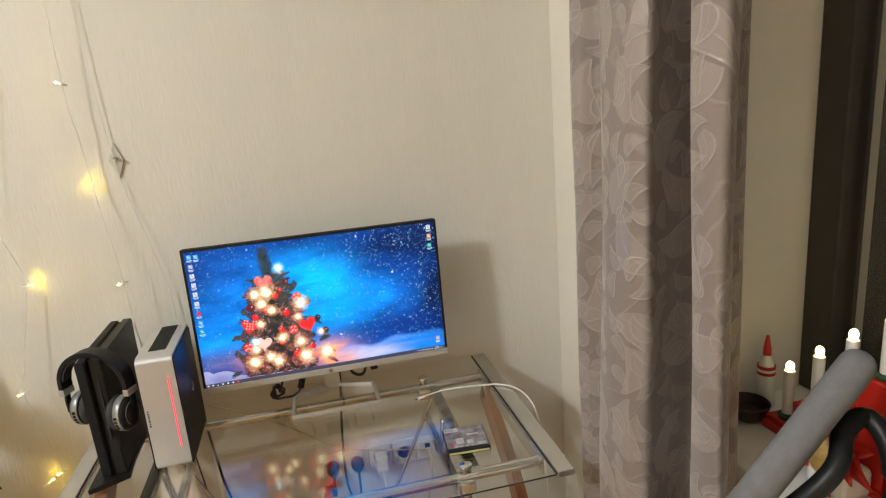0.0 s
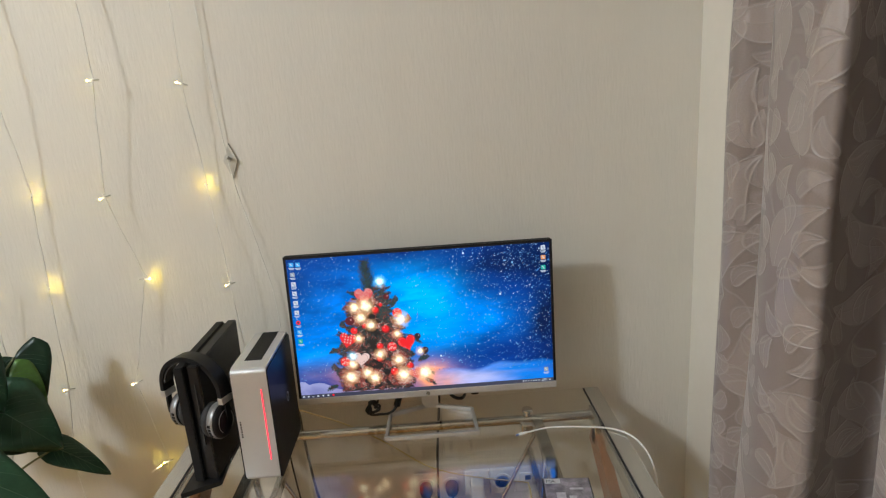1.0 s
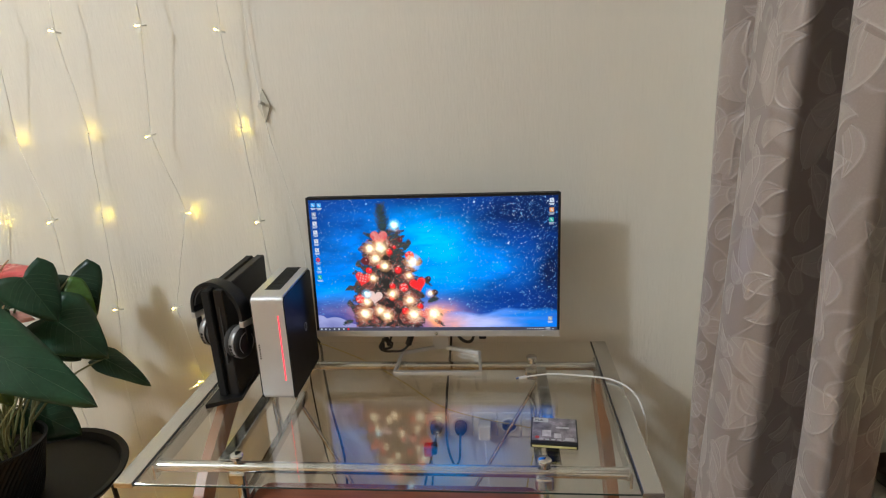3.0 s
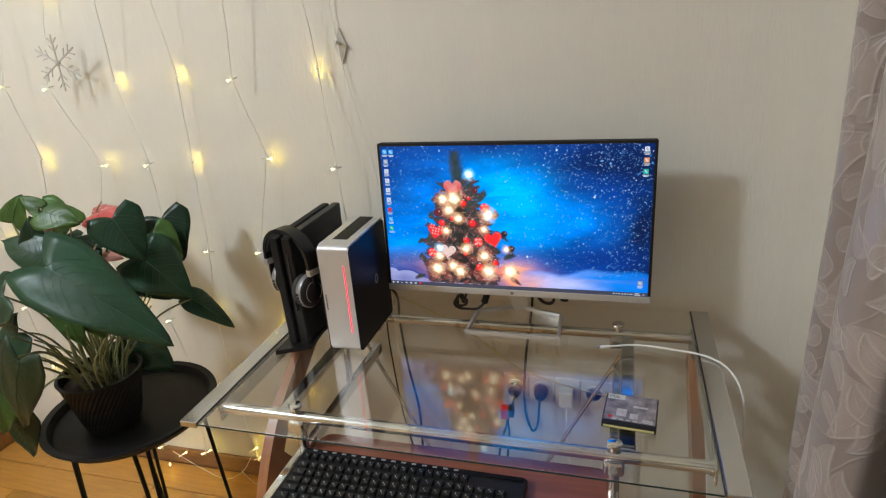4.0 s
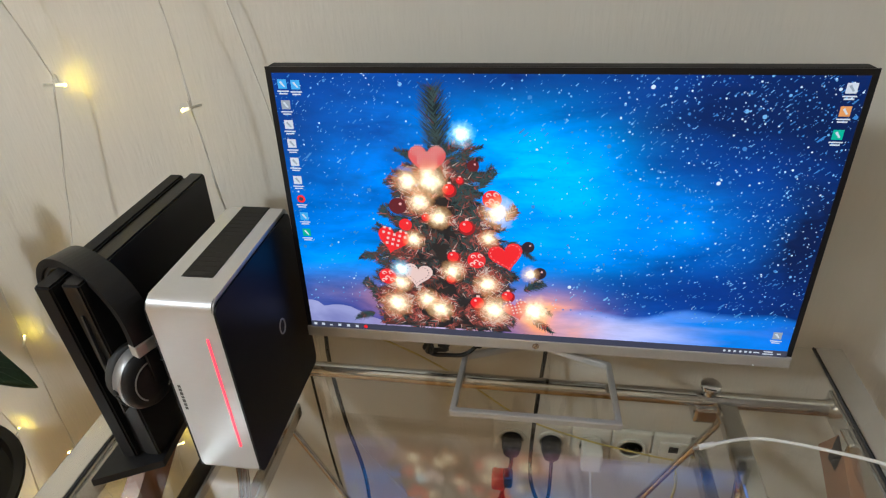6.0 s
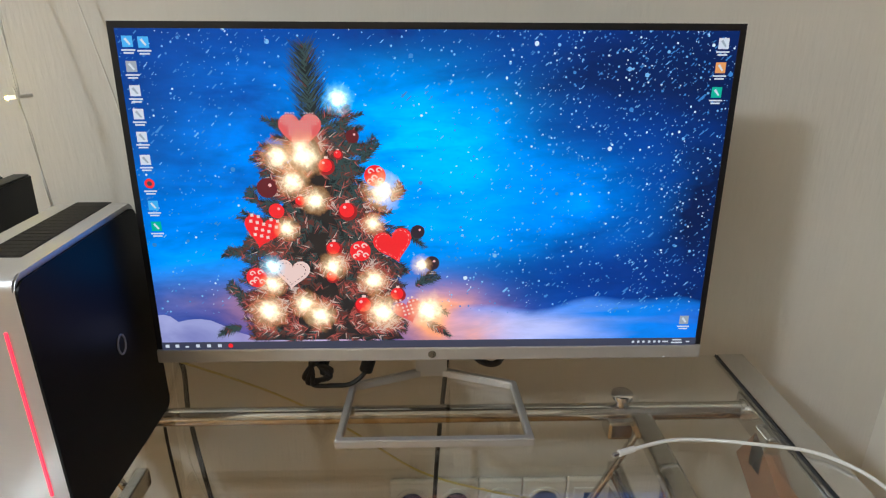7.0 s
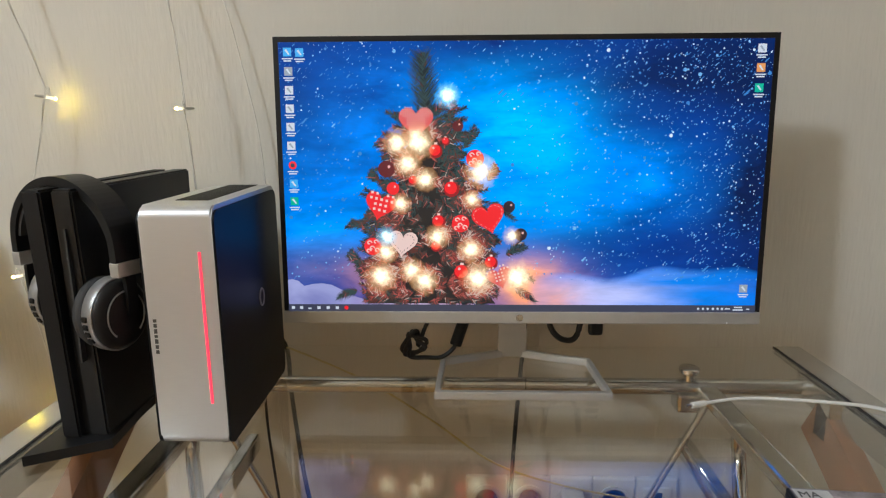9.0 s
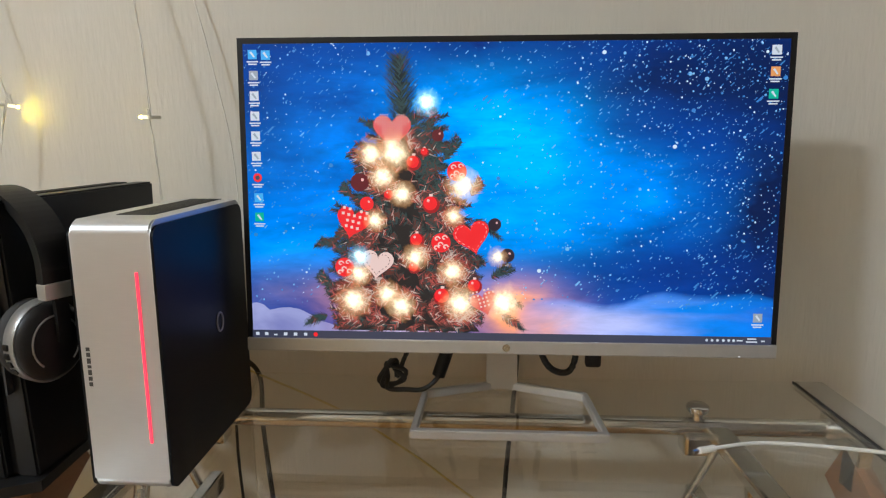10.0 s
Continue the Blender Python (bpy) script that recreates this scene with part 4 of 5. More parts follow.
# ---- curtain ----
def jacquard():
    """Taupe satin weave with raised scrolling leaves, their corded outlines and thin stems."""
    m = material("jacquard_satin", (0.3, 0.26, 0.23), 0.45)
    t = m.node_tree
    b = t.nodes["Principled BSDF"]
    co = node(t, "ShaderNodeUVMap")

    def link(v, socket):
        if isinstance(v, (int, float)):
            socket.default_value = v
        else:
            t.links.new(v, socket)

    def calc(op, a, c=0.0, d=0.0):
        n = node(t, "ShaderNodeMath")
        n.operation = op
        for k, v in enumerate((a, c, d)):
            link(v, n.inputs[k])
        return n.outputs[0]

    def near(v, width):
        """1 where v is close to zero, falling off over width."""
        return calc("MAXIMUM", calc("SUBTRACT", 1.0, calc("DIVIDE", calc("ABSOLUTE", v), width)), 0.0)

    def leaves(scale, long, wide, shift):
        """A curved leaf in every cell of an uneven grid: its inside and its outline."""
        mp = node(t, "ShaderNodeMapping")
        mp.inputs["Location"].default_value = (shift, shift * 1.7, 0)
        t.links.new(co.outputs[0], mp.inputs[0])
        cell = node(t, "ShaderNodeTexVoronoi", Scale=scale, Randomness=0.75)
        cell.voronoi_dimensions = "2D"
        t.links.new(mp.outputs[0], cell.inputs["Vector"])
        off = node(t, "ShaderNodeVectorMath")
        off.operation = "SUBTRACT"
        t.links.new(mp.outputs[0], off.inputs[0])
        t.links.new(cell.outputs["Position"], off.inputs[1])
        p, c = node(t, "ShaderNodeSeparateXYZ"), node(t, "ShaderNodeSeparateXYZ")
        t.links.new(off.outputs[0], p.inputs[0])
        t.links.new(cell.outputs["Color"], c.inputs[0])
        ang = calc("MULTIPLY", c.outputs[0], 6.28)
        ca, sa = calc("COSINE", ang), calc("SINE", ang)
        u = calc("ADD", calc("MULTIPLY", p.outputs[0], ca), calc("MULTIPLY", p.outputs[1], sa))
        v = calc("SUBTRACT", calc("MULTIPLY", p.outputs[1], ca), calc("MULTIPLY", p.outputs[0], sa))
        a = calc("DIVIDE", u, long)
        v = calc("ADD", v, calc("MULTIPLY", calc("MULTIPLY", a, a), wide * 0.9))
        body = calc("SQRT", calc("MAXIMUM", calc("SUBTRACT", 1.0, calc("MULTIPLY", a, a)), 0.0))
        body = calc("MULTIPLY", calc("MULTIPLY", body, calc("SUBTRACT", 1.0, calc("MULTIPLY", a, 0.55))), wide)
        edge = calc("SUBTRACT", calc("ABSOLUTE", v), body)
        inside = calc("LESS_THAN", edge, 0.0)
        inside = calc("MULTIPLY", inside, calc("GREATER_THAN", body, 0.0004))
        line = calc("MULTIPLY", near(edge, 0.0030), calc("LESS_THAN", calc("ABSOLUTE", a), 1.08))
        rib = calc("MULTIPLY", near(v, 0.0012), inside)
        return inside, calc("MAXIMUM", line, calc("MULTIPLY", rib, 0.5))

    big, big_line = leaves(8.5, 0.060, 0.026, 0.0)
    small, small_line = leaves(17.0, 0.026, 0.012, 0.37)
    flow = node(t, "ShaderNodeTexNoise", Scale=8.0, Detail=0.0, Distortion=1.4)
    t.links.new(co.outputs[0], flow.inputs["Vector"])
    stem = near(calc("SUBTRACT", calc("FRACT", calc("MULTIPLY", flow.outputs[0], 3.0)), 0.5), 0.09)
    stem = calc("MULTIPLY", stem, calc("SUBTRACT", 1.0, big))
    fill = calc("MAXIMUM", big, calc("MULTIPLY", small, 0.8))
    cord = calc("MAXIMUM", calc("MAXIMUM", big_line, small_line), calc("MULTIPLY", stem, 0.8))
    weave = node(t, "ShaderNodeTexNoise", Scale=420.0, Detail=2.0)
    t.links.new(co.outputs[0], weave.inputs["Vector"])
    tone = calc("ADD", calc("MULTIPLY", fill, 0.52), calc("MULTIPLY", cord, 0.55))
    tone = calc("ADD", tone, calc("MULTIPLY", calc("SUBTRACT", weave.outputs[0], 0.5), 0.5))
    mix = node(t, "ShaderNodeMix")
    mix.data_type = "RGBA"
    mix.inputs[6].default_value, mix.inputs[7].default_value = (0.225, 0.184, 0.168, 1), (0.37, 0.32, 0.30, 1)
    t.links.new(tone, mix.inputs[0])
    t.links.new(mix.outputs[2], b.inputs["Base Color"])
    rr2 = node(t, "ShaderNodeMapRange")
    rr2.inputs[3].default_value, rr2.inputs[4].default_value = 0.60, 0.34
    t.links.new(fill, rr2.inputs[0])
    t.links.new(rr2.outputs[0], b.inputs["Roughness"])
    bp = node(t, "ShaderNodeBump", Strength=0.55, Distance=0.0016)
    t.links.new(calc("ADD", calc("MULTIPLY", fill, 0.5), calc("ADD", cord, calc("MULTIPLY", weave.outputs[0], 0.15))), bp.inputs["Height"])
    t.links.new(bp.outputs[0], b.inputs["Normal"])
    b.inputs["Sheen Weight"].default_value = 0.3
    return m


plan = [(0.67, -0.20), (0.61, -0.27), (0.548, -0.335), (0.521, -0.372), (0.522, -0.402), (0.545, -0.420), (0.556, -0.434), (0.538, -0.455), (0.510, -0.492), (0.493, -0.55), (0.490, -0.61),
        (0.497, -0.628), (0.513, -0.642), (0.545, -0.622), (0.60, -0.585), (0.645, -0.585), (0.662, -0.635), (0.64, -0.69), (0.58, -0.722), (0.522, -0.745), (0.498, -0.768), (0.490, -0.80),
        (0.496, -0.826), (0.512, -0.826), (0.545, -0.795), (0.578, -0.755)]
line = smooth_line([(x, y, 0) for x, y in plan], 8)
cb = B()
uvl = cb.loops.layers.uv.new("weave")
rows, runs = [], [0.0]
for a, b2 in zip(line, line[1:]):
    runs.append(runs[-1] + (b2 - a).length)
NZ = 40
mid = Vector((0.57, -0.58, 0))
for i in range(NZ + 1):
    z = 0.012 + (2.42 - 0.012) * i / NZ
    k = 1.0 + 0.14 * max(0, (1.3 - z)) / 1.3
    row = []
    for j, p in enumerate(line):
        q = mid + (p - mid) * k
        w = 0.007 * math.sin(7 * runs[j] + 2.3 * z) + 0.005 * math.sin(19 * runs[j] - 4.1 * z) + 0.0025 * math.sin(43 * runs[j] + 9 * z)
        row.append(cb.verts.new((min(q.x + w, 0.688), q.y + 0.6 * w, z)))
    rows.append(row)
for i in range(NZ):
    for j in range(len(line) - 1):
        fc = cb.faces.new((rows[i][j], rows[i][j + 1], rows[i + 1][j + 1], rows[i + 1][j]))
        for lp, (ii, jj) in zip(fc.loops, ((i, j), (i, j + 1), (i + 1, j + 1), (i + 1, j))):
            lp[uvl].uv = (runs[jj], 2.42 * ii / NZ)
cur = part("curtain", cb, jacquard(), None, smooth=True)
sol = cur.modifiers.new("thickness", "SOLIDIFY")
sol.thickness = 0.002
tagged(cur, "heavy beige grey jacquard curtain with scrolling leaf pattern", "curtain")
rodth = thing("curtain_rod", pose(0.6, -1.2, 2.43), "plain white curtain rod above the window", "curtain rod")
part("rod", rod(B(), (0, 1.2, 0), (0, -1.3, 0), 0.011), WHITE, rodth, smooth=True)
for y in (1.1, -1.2):
    part("bracket", rod(B(), (0, y, 0), (0.11, y, 0), 0.008), WHITE, rodth)

# ---- side table, pot and plant ----
TX, TY, TH = -1.04, -0.185, 0.505
table = thing("side_table", pose(TX, TY, 0), "round black metal tray side table", "side table")
BLACK_METAL = material("black_powder_coat", (0.007, 0.007, 0.008), 0.55, 0.0, spec=0.22, vary=0.2, scale=60, bump=0.04, bump_scale=800)
part("tray", lathe(B(), [(0.0, TH - 0.003), (0.198, TH - 0.003), (0.206, TH + 0.018), (0.222, TH + 0.021), (0.224, TH + 0.016), (0.209, TH - 0.002), (0.203, TH - 0.008), (0.0, TH - 0.008)], n=56), BLACK_METAL, table, smooth=True)
for k in range(4):
    a = radians(45 + 90 * k)
    for d in (-0.10, 0.10):
        part("leg", rod(B(), (0.165 * math.cos(a + d), 0.165 * math.sin(a + d), TH - 0.006), (0.19 * math.cos(a + d * 0.2), 0.19 * math.sin(a + d * 0.2), 0.0), 0.0055, 10), BLACK_METAL, table, smooth=True)
PX, PY = -1.045, -0.235
pot = thing("plant_pot", pose(PX - 0.01, PY, TH - 0.003) @ Matrix.Diagonal((1.14, 1.14, 1.08, 1)), "black twisted rib plant pot on the tray table", "plant pot")
pb = B()
rings = []
for i, (r, z) in enumerate([(0.052, 0), (0.058, 0.004), (0.066, 0.04), (0.074, 0.08), (0.082, 0.12), (0.088, 0.145), (0.091, 0.150), (0.084, 0.150), (0.080, 0.13)]):
    rings.append([pb.verts.new(((r + (0.0012 if k % 2 and 1 < i < 6 else 0)) * math.cos(2 * math.pi * k / 96 + z * 7), (r + (0.0012 if k % 2 and 1 < i < 6 else 0)) * math.sin(2 * math.pi * k / 96 + z * 7), z)) for k in range(96)])
for a, b2 in zip(rings, rings[1:]):
    for k in range(96):
        pb.faces.new((a[k], a[(k + 1) % 96], b2[(k + 1) % 96], b2[k]))
pb.faces.new(rings[0][::-1])
part("pot_wall", pb, BLACK, pot)
SOIL = material("dark_potting_soil", (0.03, 0.02, 0.012), 0.9, vary=0.5, scale=40, bump=0.8, bump_scale=120)
part("soil", lathe(B(), [(0.0, 0.118), (0.080, 0.118), (0.080, 0.126), (0.03, 0.132), (0.0, 0.133)], n=40), SOIL, pot)

LEAF = material("anthurium_leaf", (0.012, 0.042, 0.020), 0.36, vary=0.35, scale=14, spec=0.35, random_tone=0.35, bump=0.15, bump_scale=60)
LEAF_Y = material("young_anthurium_leaf", (0.05, 0.11, 0.02), 0.38, vary=0.3, scale=14, spec=0.35, random_tone=0.2)
VEIN = material("pale_leaf_vein", (0.045, 0.095, 0.045), 0.4, vary=0.2)
STEM = material("green_brown_stalk", (0.19, 0.20, 0.085), 0.5, vary=0.4, scale=20, random_tone=0.3)
SPATHE = material("red_pink_spathe", (0.62, 0.10, 0.10), 0.28, vary=0.2, scale=16, coat=0.4)
SPATHE_P = material("faded_pink_spathe", (0.66, 0.32, 0.28), 0.3, vary=0.2, scale=16, coat=0.3)
plant = thing("anthurium", pose(0, 0, 0), "green anthurium with heart-shaped leaves and red pink flowers", "plant")
eye_side = Vector((0.35, -0.75, 0.5)).normalized()


def leaf_mesh(bm, base, tip, wide, facing, bend):
    """A heart-shaped blade from its stalk joint to its tip, arched along and folded about the midrib."""
    base, tip = Vector(base), Vector(tip)
    along = tip - base
    l = along.length
    along.normalize()
    out = (facing - along * facing.dot(along)).normalized()
    side = along.cross(out)
    grid, N, Mm = [], 16, 5
    for i in range(N + 1):
        s = i / N
        w = max(0.0006, wide * 1.12 * (1 - s) ** 0.72 * min(1.0, (s + 0.10) / 0.24) ** 0.5)
        row = []
        for j in range(-Mm, Mm + 1):
            q = j / Mm
            lobe = -0.24 * l * max(0, 1 - s / 0.30) ** 1.3 * (abs(q) ** 0.8) * (1.15 - 0.35 * abs(q))
            p = base + along * (s * l + lobe) + side * (q * w) + out * (bend * l * (s * (1 - s)) - 0.10 * wide * abs(q) ** 1.5 * 2 * bend / 0.25 + 0.07 * wide * math.sin(8 * s + 4 * q) * abs(q) - 0.10 * l * s * s)
            row.append(bm.verts.new(p))
        grid.append(row)
    for a, b2 in zip(grid, grid[1:]):
        for k in range(2 * Mm):
            bm.faces.new((a[k], a[k + 1], b2[k + 1], b2[k]))
    return grid


def add_leaf(base, tip, wide, mat, bend=0.25, face=None, stalk=True):
    bm = B()
    grid = leaf_mesh(bm, base, tip, wide, (face or eye_side) + Vector((rl.uniform(-0.25, 0.25), rl.uniform(-0.2, 0.2), rl.uniform(-0.1, 0.3))), bend)
    veins = B()
    lift = eye_side * 0.0012
    hose(veins, [row[5].co + lift for row in grid], (0.0009, 0.0003), 5, 1)
    for i in (0, 1, 2, 4, 6, 8):
        for s in (-1, 1):
            hose(veins, [grid[min(16, i + k)][5 + s * k].co + lift for k in range(5)], (0.0004, 0.0002), 4, 1)
    ob = part("leaf", bm, mat, plant, smooth=True)
    part("vein", veins, VEIN, ob)
    sm = ob.modifiers.new("thickness", "SOLIDIFY")
    sm.thickness = 0.0012
    if stalk:
        b3 = Vector(base)
        root = Vector((PX + rl.uniform(-0.03, 0.03), PY + rl.uniform(-0.03, 0.03), TH + 0.125))
        m2 = root.lerp(b3, 0.55) + Vector((0, 0, 0.05)) + (root - b3).cross(Vector((0, 0, 1))) * rl.uniform(-0.12, 0.12)
        part("stalk", hose(B(), [root, m2, b3], (0.0034, 0.0022), 7, 6), STEM, plant, smooth=True)


rl = random.Random(11)
for base, tip, wide, mt in (
        ((-0.958, -0.36, 1.017), (-0.684, -0.36, 0.854), 0.088, LEAF), ((-0.906, -0.15, 0.955), (-0.789, -0.15, 0.851), 0.080, LEAF), ((-0.879, -0.045, 0.792), (-0.763, -0.045, 0.716), 0.036, LEAF),
        ((-0.946, -0.01, 1.01), (-0.896, -0.03, 0.895), 0.073, LEAF), ((-0.91, -0.2, 1.075), (-0.851, -0.2, 0.966), 0.066, LEAF), ((-0.947, -0.22, 1.007), (-1.03, -0.22, 1.037), 0.034, LEAF),
        ((-1.044, -0.26, 1.11), (-0.952, -0.26, 1.085), 0.046, LEAF_Y), ((-1.05, -0.26, 1.117), (-1.1, -0.26, 1.148), 0.022, LEAF_Y), ((-1.072, -0.28, 1.03), (-1.066, -0.28, 1.10), 0.036, LEAF),
        ((-1.034, -0.3, 1.011), (-1.16, -0.3, 1.051), 0.052, LEAF), ((-1.009, -0.45, 0.83), (-1.11, -0.45, 0.62), 0.066, LEAF), ((-1.06, -0.13, 0.70), (-0.935, -0.12, 0.61), 0.085, LEAF),
        ((-1.149, -0.4, 0.62), (-1.173, -0.4, 0.49), 0.044, LEAF), ((-1.225, -0.2, 1.056), (-1.178, -0.2, 1.126), 0.042, LEAF_Y), ((-0.98, -0.30, 0.92), (-0.93, -0.30, 0.80), 0.05, LEAF_Y),
        ((-1.16, -0.33, 0.92), (-1.28, -0.33, 0.84), 0.07, LEAF), ((-1.10, -0.42, 0.80), (-1.22, -0.44, 0.72), 0.055, LEAF), ((-1.12, -0.15, 0.96), (-1.24, -0.15, 0.92), 0.07, LEAF),
        ((-0.99, -0.33, 0.90), (-0.955, -0.34, 0.80), 0.040, LEAF_Y), ((-1.13, -0.42, 0.74), (-1.17, -0.45, 0.60), 0.060, LEAF_Y), ((-1.20, -0.30, 0.80), (-1.30, -0.32, 0.70), 0.060, LEAF),
        ((-1.02, -0.08, 0.86), (-0.93, -0.06, 0.80), 0.045, LEAF), ((-1.16, -0.10, 1.02), (-1.25, -0.08, 1.08), 0.045, LEAF_Y), ((-0.90, -0.10, 1.00), (-0.84, -0.09, 0.93), 0.050, LEAF_Y)):
    add_leaf(base, tip, wide, mt, rl.uniform(0.06, 0.16))
for c, sx, mt in (((-0.978, -0.14, 1.066), 0.066, SPATHE), ((-0.945, -0.22, 0.985), 0.048, SPATHE_P), ((-1.20, -0.16, 1.03), 0.045, SPATHE)):
    bm = B()
    leaf_mesh(bm, (c[0] - sx * 0.8, c[1], c[2] - 0.004), (c[0] + sx, c[1], c[2] + 0.006), sx * 0.62, Vector((0, -0.45, 0.9)), 0.2)
    f = part("spathe", bm, mt, plant, "waxy flower bract", smooth=True)
    f.modifiers.new("thickness", "SOLIDIFY").thickness = 0.0012
    part("spadix", hose(B(), [(c[0] - sx * 0.6, c[1], c[2] + 0.004), (c[0] - sx * 0.3, c[1] - 0.008, c[2] + 0.02), (c[0], c[1] - 0.012, c[2] + 0.035)], (0.0035, 0.0015), 8), material("spadix_cream", (0.6, 0.4, 0.25), 0.5), plant)
    part("stalk", hose(B(), [(PX, PY, TH + 0.125), ((PX + c[0]) / 2, PY, c[2] - 0.15), (c[0] - sx * 0.8, c[1], c[2] - 0.004)], 0.0025, 7), STEM, plant)
for k in range(22):
    a, l = rl.uniform(0, 6.28), rl.uniform(0.10, 0.26)
    r0 = Vector((PX + 0.05 * math.cos(a), PY + 0.05 * math.sin(a), TH + 0.122))
    part("stalk", hose(B(), [r0, r0 + Vector((0.03 * math.cos(a), 0.03 * math.sin(a), l * 0.5)), r0 + Vector((0.11 * math.cos(a + 0.5), 0.11 * math.sin(a + 0.5), l))], (0.0035, 0.0018), 6, 4), STEM, plant)

# ---- string lights ----
lights = thing("string_lights", pose(0, 0, 0), "warm white curtain string lights hanging on the wall", "string lights")
rs = random.Random(3)
part("top_wire", hose(B(), [(-1.9 + 0.2 * k, WALL_Y - 0.02, 2.32 + 0.01 * (k % 2)) for k in range(8)], 0.0013, 5, 2), CABLE_CLEAR, lights)
LED_LEN = 0.011


def led(a, aim, parent):
    """A clear lamp body that shines out of its tip."""
    a, aim = Vector(a), Vector(aim).normalized()
    tip = a + aim * LED_LEN
    bulb = part("bulb", rod(B(), a, tip, 0.0023, 8), WARM_BODY, parent, "glowing warm bulb")
    part("tip", rod(B(), tip, tip + aim * 0.0028, 0.0023, 8, 0.0012), WARM, bulb)
    part("socket", rod(B(), a - aim * 0.014, a, 0.0021, 6), CABLE_CLEAR, parent)


levels = (2.07, 1.835, 1.605, 1.36, 1.125, 0.865, 0.635, 0.37, 0.10)
columns = ((-0.50, -0.505, -0.510, -0.498, -0.466), (-0.70, -0.71, -0.699, -0.733, -0.686, -0.742, -0.703, -0.72, -0.73), (-0.93, -0.925, -0.922, -0.916, -0.926, -0.921, -0.962, -0.93, -0.927),
           (-1.10, -1.09, -1.084, -1.122, -1.05, -1.07, -1.116, -1.10, -1.123), (-1.29, -1.28, -1.282, -1.32, -1.246, -1.308, -1.26, -1.28, -1.293), (-1.46, -1.47, -1.45, -1.478, -1.47, -1.49, -1.511, -1.50, -1.49),
           (-1.70, -1.71, -1.69, -1.70, -1.72, -1.73, -1.715, -1.726, -1.72), (-1.90, -1.91, -1.89, -1.90, -1.92, -1.91, -1.92, -1.93, -1.92))
# for each bulb: 0 turned to the wall on one side, 1 lying close to it, 2 turned out into the room
turned = ("22212", "222202202", "222112120", "212120212", "221202112", "220212212", "212021212", "201212122")
for n, xs in enumerate(columns):
    pts, lamps = [(xs[0], WALL_Y - 0.02, 2.32)], []
    for k, x in enumerate(xs):
        z = levels[k] + rs.uniform(-0.012, 0.012)
        kind = int(turned[n][k])
        if kind == 0:
            y, aim = WALL_Y - 0.032, (0.75, 0.66, rs.uniform(-0.2, 0.1))
        elif kind == 1:
            y, aim = WALL_Y - 0.030, (-0.5, 0.85, rs.uniform(-0.1, 0.2))
        else:
            y, aim = WALL_Y - rs.choice((0.05, 0.058, 0.066)), (-0.6, -0.75, rs.uniform(-0.3, 0.3))
        pts += [(x + 0.002, y - 0.001, z + 0.012), (x, y - 0.002, z)]
        lamps.append(((x, y, z), aim))
    if n == 0:
        pts.append((-0.455, WALL_Y - 0.06, 0.92))
    strand = part("wire", hose(B(), pts, 0.0009, 5, 3), CABLE_CLEAR, lights)
    part("twin_wire", hose(B(), [(p.x + 0.0022 * math.sin(48 * p.z), p.y + 0.002 * math.cos(48 * p.z), p.z) for p in smooth_line(pts, 8)], 0.0007, 5, 1), CABLE_CLEAR, lights)
    for at, aim in lamps:
        led(at, aim, strand)
# a loose coil at the end of the strings by the floor
coil = part("wire", hose(B(), [(-1.27, 0.12, 0.08), (-1.15, 0.11, 0.03), (-1.05, 0.10, 0.012), (-0.98, 0.11, 0.05), (-0.93, 0.12, 0.12), (-0.90, 0.115, 0.06), (-0.93, 0.10, 0.012), (-0.98, 0.10, 0.06)], 0.0009, 5, 6), CABLE_CLEAR, lights)
for x, y, z in ((-1.228, 0.118, 0.074), (-1.089, 0.125, 0.024), (-1.30, 0.12, 0.02), (-0.937, 0.13, 0.129), (-0.917, 0.13, 0.101), (-1.133, 0.13, 0.088), (-0.75, 0.13, 0.606)):
    led((x, y, z), (0.5, 0.5 if z > 0.05 else -0.4, 0.2), coil)
# lead wire beside the first strand, with a clear hook
lead = part("wire", hose(B(), [(-0.485, WALL_Y - 0.02, 2.32), (-0.47, WALL_Y - 0.02, 1.9), (-0.445, WALL_Y - 0.012, 1.42), (-0.40, WALL_Y - 0.02, 1.2), (-0.375, WALL_Y - 0.02, 1.05), (-0.37, WALL_Y - 0.02, 0.80), (-0.36, WALL_Y - 0.015, 0.50), (-0.2, WALL_Y - 0.015, 0.20)], 0.0011, 5, 6), CABLE_CLEAR, lights)
HOOK = material("frosted_clear_plastic", (0.55, 0.53, 0.48), 0.25, vary=0.1, scale=50)
hook = thing("wall_hook", pose(-0.440, WALL_Y - 0.004, 1.41), "small clear diamond-shaped adhesive wall hook", "wall hook")
part("plate", slab(B(), [(0, -0.042), (0.017, 0.0), (0, 0.042), (-0.017, 0.0)], -0.002, 0.004, "y"), HOOK, hook)
part("peg", rod(B(), (0, -0.002, 0.005), (0, -0.03, 0.012), 0.004), HOOK, hook)
flake = thing("snowflake_ornament", pose(-1.262, WALL_Y - 0.065, 1.415), "clear glittering snowflake ornament hanging on the wall", "ornament")
for k in range(6):
    arm = pose(0, 0, 0, 0, 60 * k, 0)
    sf = B()
    rod(sf, (0, 0, 0.006), (0, 0, 0.075), 0.0022, 6)
    for d in (0.03, 0.05):
        for s in (-1, 1):
            rod(sf, (0, 0, d), (s * 0.016, 0, d + 0.016), 0.0016, 6)
    bmesh.ops.transform(sf, matrix=arm, verts=sf.verts)
    part("arm", sf, HOOK, flake)
part("centre", ball(B(), (0, 0, 0), 0.008), HOOK, flake)

